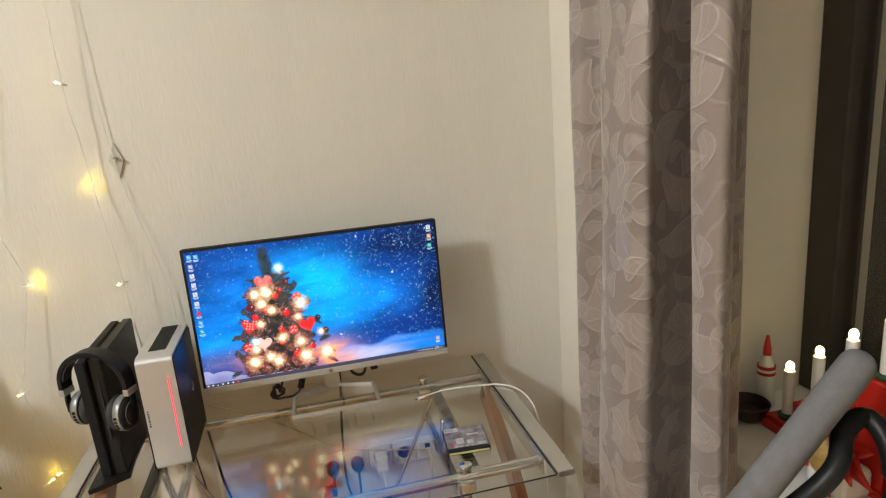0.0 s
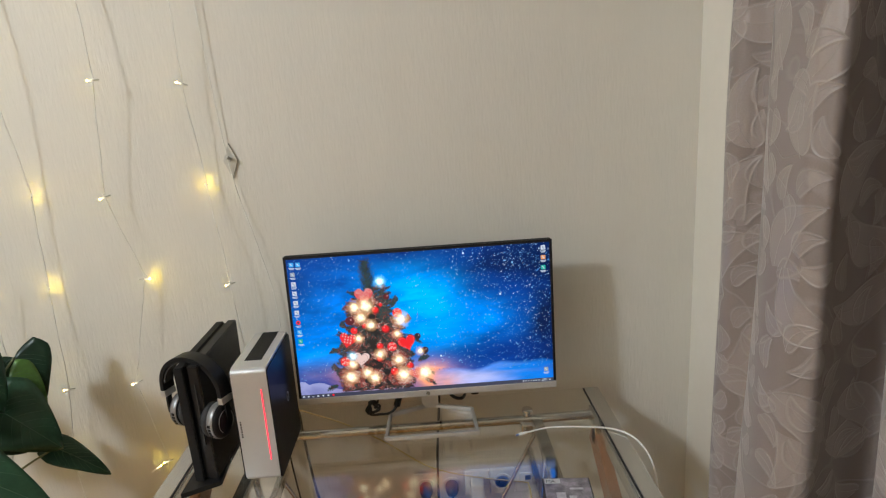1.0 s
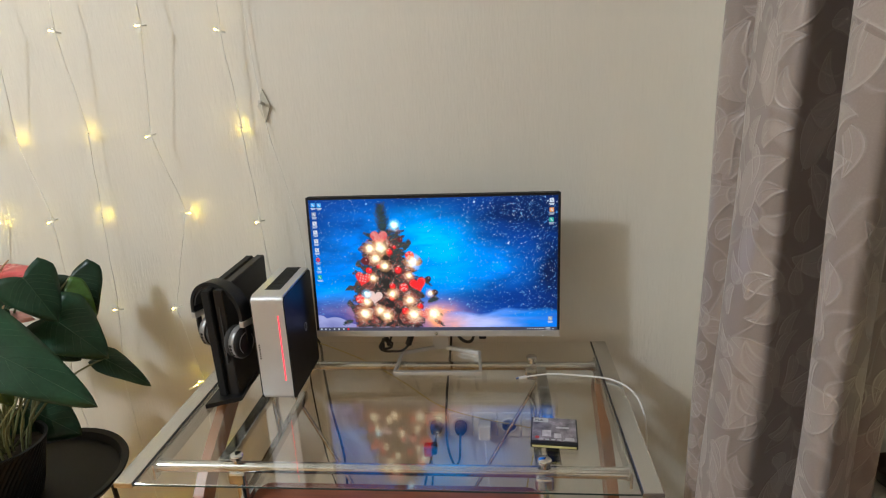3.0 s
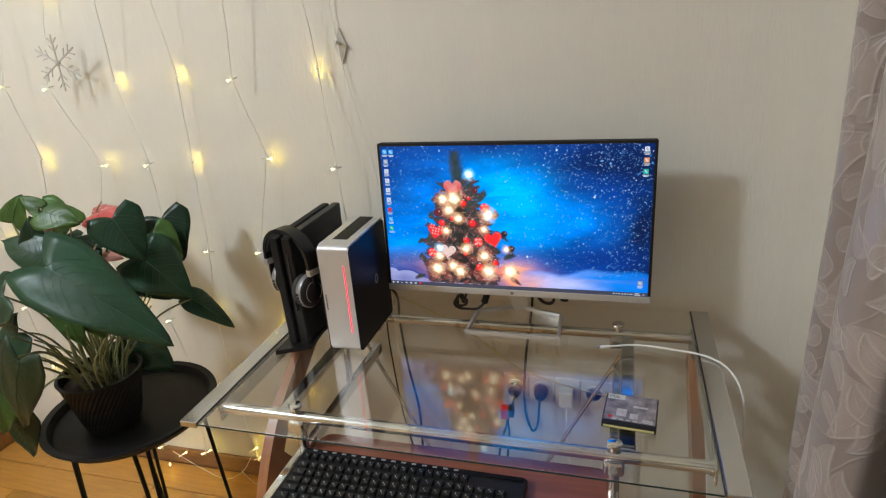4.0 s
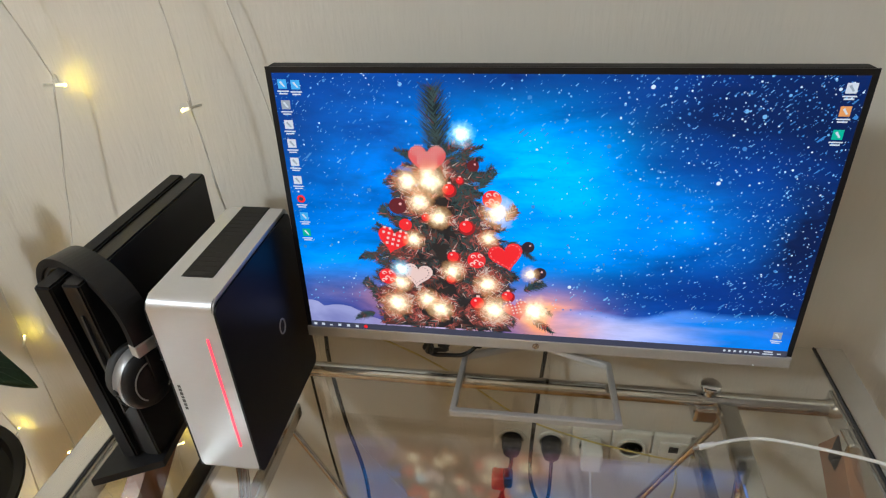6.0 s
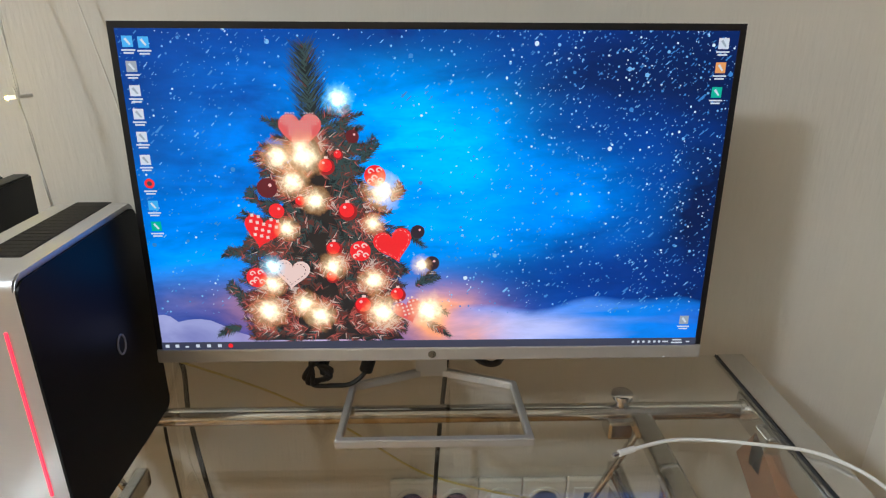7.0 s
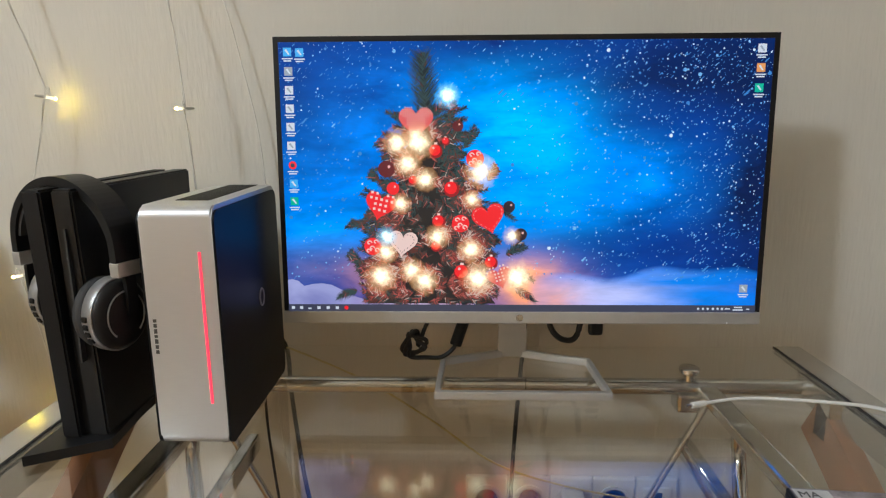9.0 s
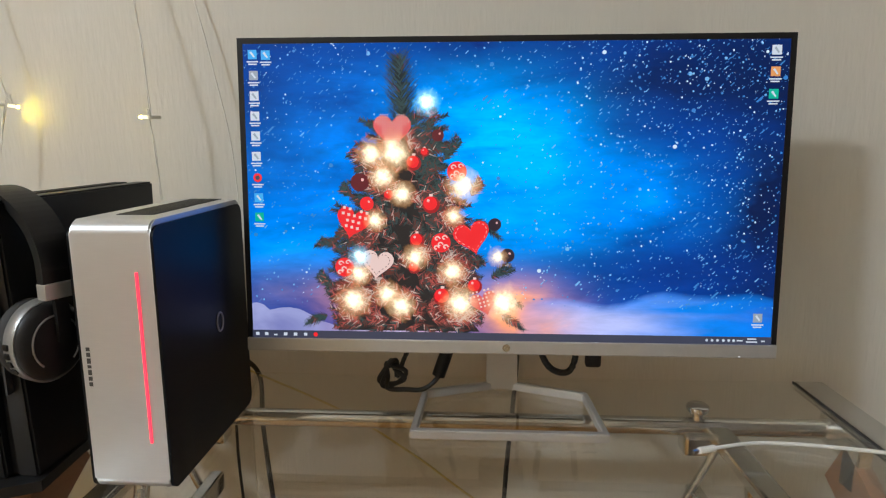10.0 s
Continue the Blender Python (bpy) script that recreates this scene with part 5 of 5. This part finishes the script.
# ---- keyboard on the tray ----
kb = thing("keyboard", pose(-0.138, -0.416, TZ), "black full-size keyboard with white legends on the tray", "keyboard")
part("body", box(B(), (-0.228, -0.150, 0.0), (0.228, 0.010, 0.018), 0.005, 2), BLACK, kb)
KEY = material("black_keycap", (0.014, 0.014, 0.015), 0.45, vary=0.15)
LEGEND = material("white_legend", (0.45, 0.45, 0.45), 0.5)
keyme = {}


def keycap(w):
    if w not in keyme:
        bm = B()
        made = bmesh.ops.create_cube(bm, size=1, matrix=Matrix.Translation((0, 0, 0.004)) @ Matrix.Diagonal((w - 0.0025, 0.0155, 0.008, 1)))
        for v in bm.verts:
            if v.co.z > 0.004:
                v.co.x *= 1 - 0.004 / w
                v.co.y *= 0.80
        me = bpy.data.meshes.new("key")
        bm.to_mesh(me)
        bm.free()
        me.materials.append(KEY)
        keyme[w] = me
    return keyme[w]


marks = B()
box(marks, (-0.0026, 0.0005, 0), (-0.0008, 0.0030, 0.0003))
box(marks, (0.0012, -0.0032, 0), (0.0024, -0.0014, 0.0003))
mark_me = bpy.data.meshes.new("legend")
marks.to_mesh(mark_me)
marks.free()
mark_me.materials.append(LEGEND)
for row in range(6):
    y = -0.018 - row * 0.0205 - (0.004 if row else 0)
    widths = {0: [0.017] * 20, 5: [0.026, 0.020, 0.022, 0.104, 0.022, 0.020, 0.026] + [0.019] * 7}.get(row, [0.022 + 0.003 * row] + [0.019] * 12 + [0.030 - 0.003 * row] + [0.019] * 7)
    x = -0.217
    for w in widths:
        if x + w > 0.222:
            break
        k = share("key", keycap(w), pose(x + w / 2, y, 0.017), kb)
        if w < 0.04:
            share("legend", mark_me, pose(0, 0, 0.0081), k)
        x += w
part("media_strip", box(B(), (-0.222, -0.0035, 0.0175), (0.222, 0.007, 0.0205), 0.001, 1), BLACK_GLOSS, kb)
strip = B()
for k in range(15):
    box(strip, (-0.205 + 0.021 * k, -0.0005, 0.0203), (-0.196 + 0.021 * k, 0.0035, 0.0209))
part("shortcut_marks", strip, material("grey_legend", (0.35, 0.36, 0.4), 0.4), kb)

# ---- boxed disc on the glass ----
bx = thing("cassette_box", pose(0.2665, -0.3115, GZ, 0, 0, -5) @ Matrix.Diagonal((1, 1, 0.75, 1)), "small black edged box with a grey printed cover", "box")
part("tray_half", box(B(), (-0.047, -0.047, 0.0), (0.047, 0.047, 0.009), 0.002), BLACK, bx)
part("page_block", box(B(), (-0.044, -0.0475, 0.002), (0.044, -0.040, 0.0085), 0.001, 1), material("yellowed_paper", (0.55, 0.50, 0.22), 0.6), bx)
part("cover", box(B(), (-0.047, -0.047, 0.009), (0.047, 0.047, 0.014), 0.002), BLACK, bx)
COVER = material("grey_print_cover", (0.26, 0.23, 0.25), 0.25, vary=0.75, scale=55, coat=0.5)
cov = part("cover_print", box(B(), (-0.0445, -0.036, 0.0138), (0.0445, 0.0445, 0.0146)), COVER, bx, "grey printed cover picture")
part("cover_title", box(B(), (-0.043, 0.028, 0.0146), (-0.012, 0.043, 0.0150)), material("pale_title_field", (0.55, 0.55, 0.55), 0.4), cov)
fc = bpy.data.curves.new("title_text", "FONT")
fc.body, fc.size, fc.extrude = "MA", 0.013, 0.0002
fc.materials.append(DARKPRINT)
ft = new("title_text", fc)
ft.matrix_basis = pose(-0.041, 0.0305, 0.0153)
ft.parent = cov
pale = B()
for x0, x1, y0, y1 in ((-0.024, -0.006, -0.022, 0.0), (0.0, 0.014, -0.026, -0.010), (0.022, 0.04, -0.034, -0.024), (0.004, 0.03, 0.008, 0.014)):
    box(pale, (x0, y0, 0.0146), (x1, y1, 0.0149))
part("cover_shapes", pale, material("pale_print", (0.5, 0.47, 0.5), 0.4, vary=0.4, scale=90), cov)
part("red_seal", lathe(B(), [(0.0045, 0.0146), (0.0045, 0.0150)], (-0.034, -0.026, 0), 16), RED, cov)
barsb = B()
for k in range(5):
    box(barsb, (-0.03 + 0.012 * k, -0.0335, 0.0146), (-0.022 + 0.012 * k, -0.0305, 0.0149))
part("print_bars", barsb, material("pale_text_bars", (0.5, 0.5, 0.5), 0.5), cov)

# ---- white cable on the glass and over the side ----
cw = thing("usb_cable", pose(0, 0, GZ), "thin white charging cable lying over the glass edge", "cable")
part("cable", hose(B(), [(0.222, -0.078, 0.0045), (0.28, -0.062, 0.0035), (0.36, -0.075, 0.006), (0.425, -0.095, 0.006), (0.462, -0.145, 0.002), (0.478, -0.20, -0.035), (0.474, -0.25, -0.14), (0.48, -0.26, -0.34), (0.50, -0.22, -0.60), (0.46, -0.15, -0.745)], 0.0021, 8, 8), CABLE_WHITE, cw, smooth=True)
pl = part("plug", hose(B(), [(0.203, -0.085, 0.0045), (0.222, -0.078, 0.0045)], 0.0036, 10, 1), WHITE, cw)
part("metal_tip", hose(B(), [(0.196, -0.0876, 0.0045), (0.203, -0.085, 0.0045)], 0.0022, 8, 1), CHROME, pl)
cw2 = thing("white_cable", pose(0, 0, 0), "loose white cable running under the desk to the socket", "cable")
part("cable", hose(B(), [(0.112, 0.118, 0.44), (0.125, 0.06, 0.33), (0.17, -0.03, 0.16), (0.25, -0.10, 0.05), (0.36, -0.15, 0.09), (0.44, -0.12, 0.26), (0.455, -0.02, 0.4)], 0.0019, 7, 8), CABLE_WHITE, cw2, smooth=True)

# ---- sockets on the wall ----
SOCKET = material("ivory_socket_plastic", (0.72, 0.70, 0.63), 0.4, vary=0.03)
HOLE = material("socket_hole_dark", (0.03, 0.03, 0.03), 0.6)
for k in range(5):
    sx = -0.031 + 0.0715 * k
    so = thing("wall_socket", pose(sx, WALL_Y, 0.470), "white wall network socket" if k == 4 else "white wall power socket in a frame of five", "socket", group="row of wall sockets")
    part("frame", box(B(), (-0.0355, -0.010, -0.040), (0.0355, 0.0, 0.040), 0.004, 2), SOCKET, so)
    if k == 4:
        jack = part("jack_plate", box(B(), (-0.024, -0.0135, -0.024), (0.024, -0.009, 0.024), 0.002), SOCKET, so)
        part("jack", box(B(), (-0.008, -0.0145, 0.002), (0.008, -0.0132, 0.016)), HOLE, jack)
    else:
        w = B()
        lathe(w, [(0.026, 0.0), (0.026, 0.004), (0.021, 0.0045), (0.020, 0.0005), (0.0, 0.0005)], n=28)
        bmesh.ops.transform(w, matrix=pose(0, -0.0095, 0, 90), verts=w.verts)
        wl = part("well", w, SOCKET, so, smooth=True)
        for s in (-1, 1):
            part("hole", rod(B(), (s * 0.0095, -0.0112, 0), (s * 0.0095, -0.0098, 0), 0.0026, 8), HOLE, wl)
for x, mt, nm, ends in ((-0.031, BLACK, "black_plug", [(-0.031, 0.105, 0.452), (-0.045, 0.085, 0.40), (-0.065, 0.05, 0.30), (-0.05, 0.03, 0.12), (-0.04, 0.08, 0.012)]),
                        (0.041, BLACK, "black_plug", [(0.041, 0.105, 0.452), (0.038, 0.085, 0.40), (0.022, 0.085, 0.385), (0.004, 0.09, 0.46), (0.008, 0.10, 0.60), (0.020, 0.132, 0.72), (0.024, 0.132, 0.78), (0.022, 0.075, 0.88)])):
    pg = thing(nm, pose(0, 0, 0), "black power plug with its cord in the socket", "plug")
    w = B()
    lathe(w, [(0.018, 0), (0.0185, 0.018), (0.014, 0.034), (0.006, 0.040)], n=20)
    bmesh.ops.transform(w, matrix=pose(x, WALL_Y - 0.012, 0.470, 90), verts=w.verts)
    part("plug_body", w, mt, pg, smooth=True)
    part("cord", hose(B(), [(x, WALL_Y - 0.048, 0.468)] + ends, 0.0034, 8, 8), CABLE_BLACK, pg, smooth=True)
rp = thing("red_adapter", pose(-0.052, 0.095, 0.425), "small red and black plug adapter on the cord", "adapter")
part("red_sleeve", box(B(), (-0.012, -0.014, -0.016), (0.012, 0.014, 0.018), 0.005), RED, rp)
part("split_cord", hose(B(), [(0.004, -0.004, -0.014), (0.012, -0.012, -0.06), (0.006, -0.03, -0.16), (0.014, -0.04, -0.30), (0.03, -0.02, -0.413)], 0.0030, 8, 6), CABLE_BLACK, rp, smooth=True)
part("black_end", box(B(), (0.008, -0.012, -0.010), (0.026, 0.012, 0.022), 0.005), BLACK, rp)
ch = thing("white_charger", pose(0.112, WALL_Y - 0.012, 0.470), "white phone charger plugged into the socket", "charger")
part("charger_body", box(B(), (-0.018, -0.040, -0.026), (0.018, 0.0, 0.022), 0.005, 3), WHITE, ch)
yc = thing("network_cable", pose(0, 0, 0), "thin yellow network cable along the wall", "cable")
part("cable", hose(B(), [(-0.46, 0.12, 0.80), (-0.25, 0.14, 0.70), (-0.13, 0.15, 0.62), (-0.02, 0.14, 0.545), (0.09, 0.13, 0.512), (0.2, 0.125, 0.492), (0.252, 0.13, 0.478)], 0.0017, 7, 8), CABLE_YELLOW, yc, smooth=True)
part("loop", hose(B(), [(0.252, 0.13, 0.478), (0.255, 0.10, 0.44), (0.235, 0.09, 0.33), (0.22, 0.08, 0.18), (0.25, 0.09, 0.0135)], 0.0024, 7, 8), CABLE_YELLOW, yc, smooth=True)

# ---- cords behind the monitor and the case ----
pc = thing("power_cable", pose(0, 0, 0), "bundled black monitor cord with a ferrite bead", "cable")
pts = [(-0.10, 0.05, 0.86), (-0.125, 0.045, 0.815)]
for k in range(16):
    a = k * 1.15
    pts.append((-0.147 + 0.012 * math.cos(a) + 0.006 * (k % 3), 0.033 + 0.006 * math.sin(2.1 * k), 0.790 + 0.016 * math.sin(a) + 0.004 * ((k * 7) % 3)))
pts += [(-0.125, 0.035, 0.772), (-0.10, 0.04, 0.772), (-0.079, 0.045, 0.795), (-0.062, 0.05, 0.86)]
part("cord", hose(B(), pts, 0.0031, 8, 6), CABLE_BLACK, pc, smooth=True)
part("ferrite_bead", rod(B(), (-0.083, 0.0435, 0.788), (-0.070, 0.048, 0.826), 0.0085, 14), BLACK, pc, smooth=True)
vc = thing("video_cord", pose(0, 0, 0), "short loop of black video cord behind the screen", "cable")
part("cord", hose(B(), [(0.045, 0.05, 0.86), (0.05, 0.045, 0.816), (0.068, 0.045, 0.796), (0.088, 0.045, 0.803), (0.098, 0.05, 0.86)], 0.0042, 8, 6), CABLE_BLACK, vc, smooth=True)
part("plug", box(B(), (0.104, 0.042, 0.802), (0.124, 0.054, 0.828), 0.004), BLACK, vc)
dc = thing("case_cord", pose(0, 0, 0), "black power cord running down behind the desk", "cable")
part("cord", hose(B(), [(-0.362, 0.024, 0.84), (-0.360, 0.06, 0.81), (-0.352, 0.132, 0.75), (-0.338, 0.100, 0.68), (-0.322, 0.088, 0.55), (-0.298, 0.078, 0.41), (-0.285, 0.05, 0.20), (-0.22, 0.03, 0.004)], 0.0034, 8, 8), CABLE_BLACK, dc, smooth=True)
dc2 = thing("console_cord", pose(0, 0, 0), "thin black cord hanging under the desk", "cable")
part("cord", hose(B(), [(-0.42, 0.065, 0.80), (-0.40, 0.145, 0.77), (-0.385, 0.12, 0.60), (-0.34, 0.06, 0.40), (-0.28, 0.02, 0.20), (-0.25, -0.02, 0.004)], 0.0022, 7, 8), CABLE_BLACK, dc2, smooth=True)

# ---- window niche: candle arch, bottle, bowl ----
RED_WOOD = material("red_painted_wood", (0.50, 0.02, 0.012), 0.35, vary=0.12, scale=14)
CANDLE = material("ivory_candle_tube", (0.80, 0.77, 0.70), 0.45, vary=0.04)
FLAME = glow("flame_bulb", (1.0, 0.78, 0.30), 9.0)
GREEN = material("green_garland", (0.02, 0.07, 0.02), 0.6, vary=0.4, scale=60)
arch = thing("candle_arch", pose(0.80, -0.635, SILL), "red wooden electric candle arch with seven candles", "candle arch")
part("foot", box(B(), (-0.03, -0.43, 0.0), (0.03, 0.03, 0.015), 0.004), RED_WOOD, arch)
for k in range(7):
    y, h = -0.0605 * k, 0.014 + 0.056 * (3 - abs(3 - k)) * 0.95
    part("step", box(B(), (-0.022, y - 0.028, 0.012), (0.022, y + 0.028, h + 0.012), 0.003), RED_WOOD, arch)
    cn = part("candle", rod(B(), (0, y, h + 0.016), (0, y, h + 0.105), 0.0095, 16), CANDLE, arch, smooth=True)
    part("cup", lathe(B(), [(0.012, h + 0.010), (0.017, h + 0.018), (0.013, h + 0.022)], (0, y, 0), 16), GREEN, cn)
    part("flame_bulb", ball(B(), (0, y, h + 0.114), 0.0072, 12, (1, 1, 1.35)), FLAME, cn, "glowing flame-shaped bulb", smooth=True)
GOLD = material("straw_gold", (0.42, 0.27, 0.08), 0.5, vary=0.3, scale=80)
star = thing("poinsettia_ornament", pose(0.745, -0.80, SILL), "red fabric poinsettia ornament with straw centre", "ornament")
rq = random.Random(2)
for k in range(14):
    a, l = k * 0.9, rq.uniform(0.05, 0.075)
    bm = B()
    c = Vector((-0.0, 0, 0.075))
    leaf_mesh(bm, c, c + Vector((-0.02 - 0.02 * (k % 2), l * math.cos(a), l * math.sin(a))), 0.022, Vector((-1, 0, 0.2)), 0.2)
    part("petal", bm, RED_WOOD, star).modifiers.new("thickness", "SOLIDIFY").thickness = 0.001
part("straw_centre", ball(B(), (-0.03, 0, 0.065), 0.03, 14, (0.6, 1, 1.1)), GOLD, star)
part("base", box(B(), (-0.03, -0.035, 0.0), (0.03, 0.035, 0.05), 0.01), WHITE, star)
bt = thing("spray_bottle", pose(0.83, -0.545, SILL) @ Matrix.Diagonal((0.75, 0.75, 0.8, 1)), "white spray bottle with red stripes and red cap", "bottle")
part("bottle_body", lathe(B(), [(0.020, 0.0), (0.022, 0.003), (0.022, 0.10), (0.012, 0.125), (0.010, 0.135)], n=24), WHITE, bt, smooth=True)
for z in (0.085, 0.100):
    part("stripe", lathe(B(), [(0.0222, z), (0.0226, z + 0.001), (0.0226, z + 0.007), (0.0222, z + 0.008)], n=24), RED, bt)
part("nozzle", lathe(B(), [(0.010, 0.135), (0.010, 0.150), (0.004, 0.185)], n=16), RED, bt, smooth=True)
bw = thing("dark_bowl", pose(0.765, -0.575, SILL), "small dark brown round bowl on the sill", "bowl")
part("bowl_wall", lathe(B(), [(0.018, 0.0), (0.033, 0.010), (0.040, 0.034), (0.037, 0.036), (0.030, 0.014), (0.0, 0.008)], n=28), material("dark_brown_glaze", (0.035, 0.018, 0.012), 0.35, vary=0.3), bw, smooth=True)

# ---- chair by the window ----
GREYCLOTH = material("grey_chair_fabric", (0.16, 0.16, 0.17), 0.75, vary=0.15, scale=80, bump=0.3, bump_scale=900)
chair = thing("office_chair", pose(0.384, -1.066, 0), "grey and black office chair beside the window", "chair")
back_lo, back_hi, across = Vector((0.027, 0.089, 1.013)), Vector((0.168, 0.081, 1.177)), Vector((0.634, 0.593, -0.496))
back_lo = back_hi + (back_lo - back_hi) * 1.5
up_axis = (back_hi - back_lo).normalized()
across = (across - up_axis * across.dot(up_axis)).normalized()
turn_m = Matrix((across, up_axis.cross(across) * -1, up_axis)).transposed().to_4x4()
bk = B()
ln = (back_hi - back_lo).length
box(bk, (-0.005, -0.019, -ln / 2 - 0.02), (0.15, 0.019, ln / 2 + 0.02), 0.018, 4)
bmesh.ops.transform(bk, matrix=Matrix.Translation((back_lo + back_hi) / 2) @ turn_m, verts=bk.verts)
part("backrest", bk, GREYCLOTH, chair, smooth=True)
part("back_support", hose(B(), [back_lo + across * 0.09, back_lo + across * 0.08 + Vector((-0.08, 0, -0.18)), (-0.12, 0.0, 0.46)], 0.022, 10, 6), BLACK, chair, smooth=True)
part("seat", box(B(), (-0.42, -0.26, 0.42), (0.02, 0.22, 0.50), 0.03, 4), GREYCLOTH, chair)
part("armrest", hose(B(), [(-0.02, 0.10, 0.46), (0.200, 0.056, 0.990), (0.211, 0.060, 1.045), (0.219, 0.082, 1.078), (0.212, 0.103, 1.093), (0.179, 0.099, 1.082), (0.132, 0.078, 1.039), back_lo + across * 0.1], 0.012, 12, 8), BLACK, chair, "black loop armrest", smooth=True)
part("column", rod(B(), (-0.2, 0, 0.06), (-0.2, 0, 0.42), 0.028, 18), BLACK, chair)
for k in range(5):
    a = radians(72 * k + 10)
    sp = part("spoke", hose(B(), [(-0.2, 0, 0.09), (-0.2 + 0.27 * math.cos(a), 0.27 * math.sin(a), 0.06)], (0.022, 0.014), 8, 1), BLACK, chair)
    part("caster", ball(B(), (-0.2 + 0.27 * math.cos(a), 0.27 * math.sin(a), 0.027), 0.027, 14), BLACK, sp, smooth=True)

# ---- wardrobe at the far end of the wall ----
wd = thing("wardrobe", pose(-2.35, -0.05, 0), "brown wooden wardrobe against the wall", "wardrobe")
part("body", box(B(), (-0.45, -0.25, 0.0), (0.30, 0.205, 2.05), 0.004), SKIRT, wd)
for s in (0, 1):
    dr = part("door", box(B(), (-0.447 + 0.375 * s, -0.268, 0.06), (-0.078 + 0.375 * s, -0.251, 2.03), 0.003), LEGWOOD, wd)
    part("handle", rod(B(), (-0.10 + 0.05 * s, -0.285, 1.0), (-0.10 + 0.05 * s, -0.285, 1.12), 0.005), CHROME, dr)

# ---- floorboards ----
board = {}
span = (WALL_X - WEST) / 4
for l in (span, span / 2):
    fb = box(B(), (-l / 2 + 0.0008, -0.0585, -0.012), (l / 2 - 0.0008, 0.0585, 0.0), 0.0015, 1)
    me = bpy.data.meshes.new("floorboard")
    fb.to_mesh(me)
    fb.free()
    me.materials.append(FLOORWOOD)
    board[l] = me
for j in range(33):
    yb, xb = WALL_Y - 0.0735 - 0.12 * j, WEST
    for l in ([span] * 4 if j % 2 else [span / 2] + [span] * 3 + [span / 2]):
        share("floorboard", board[l], pose(xb + l / 2, yb, 0), floor)
        xb += l
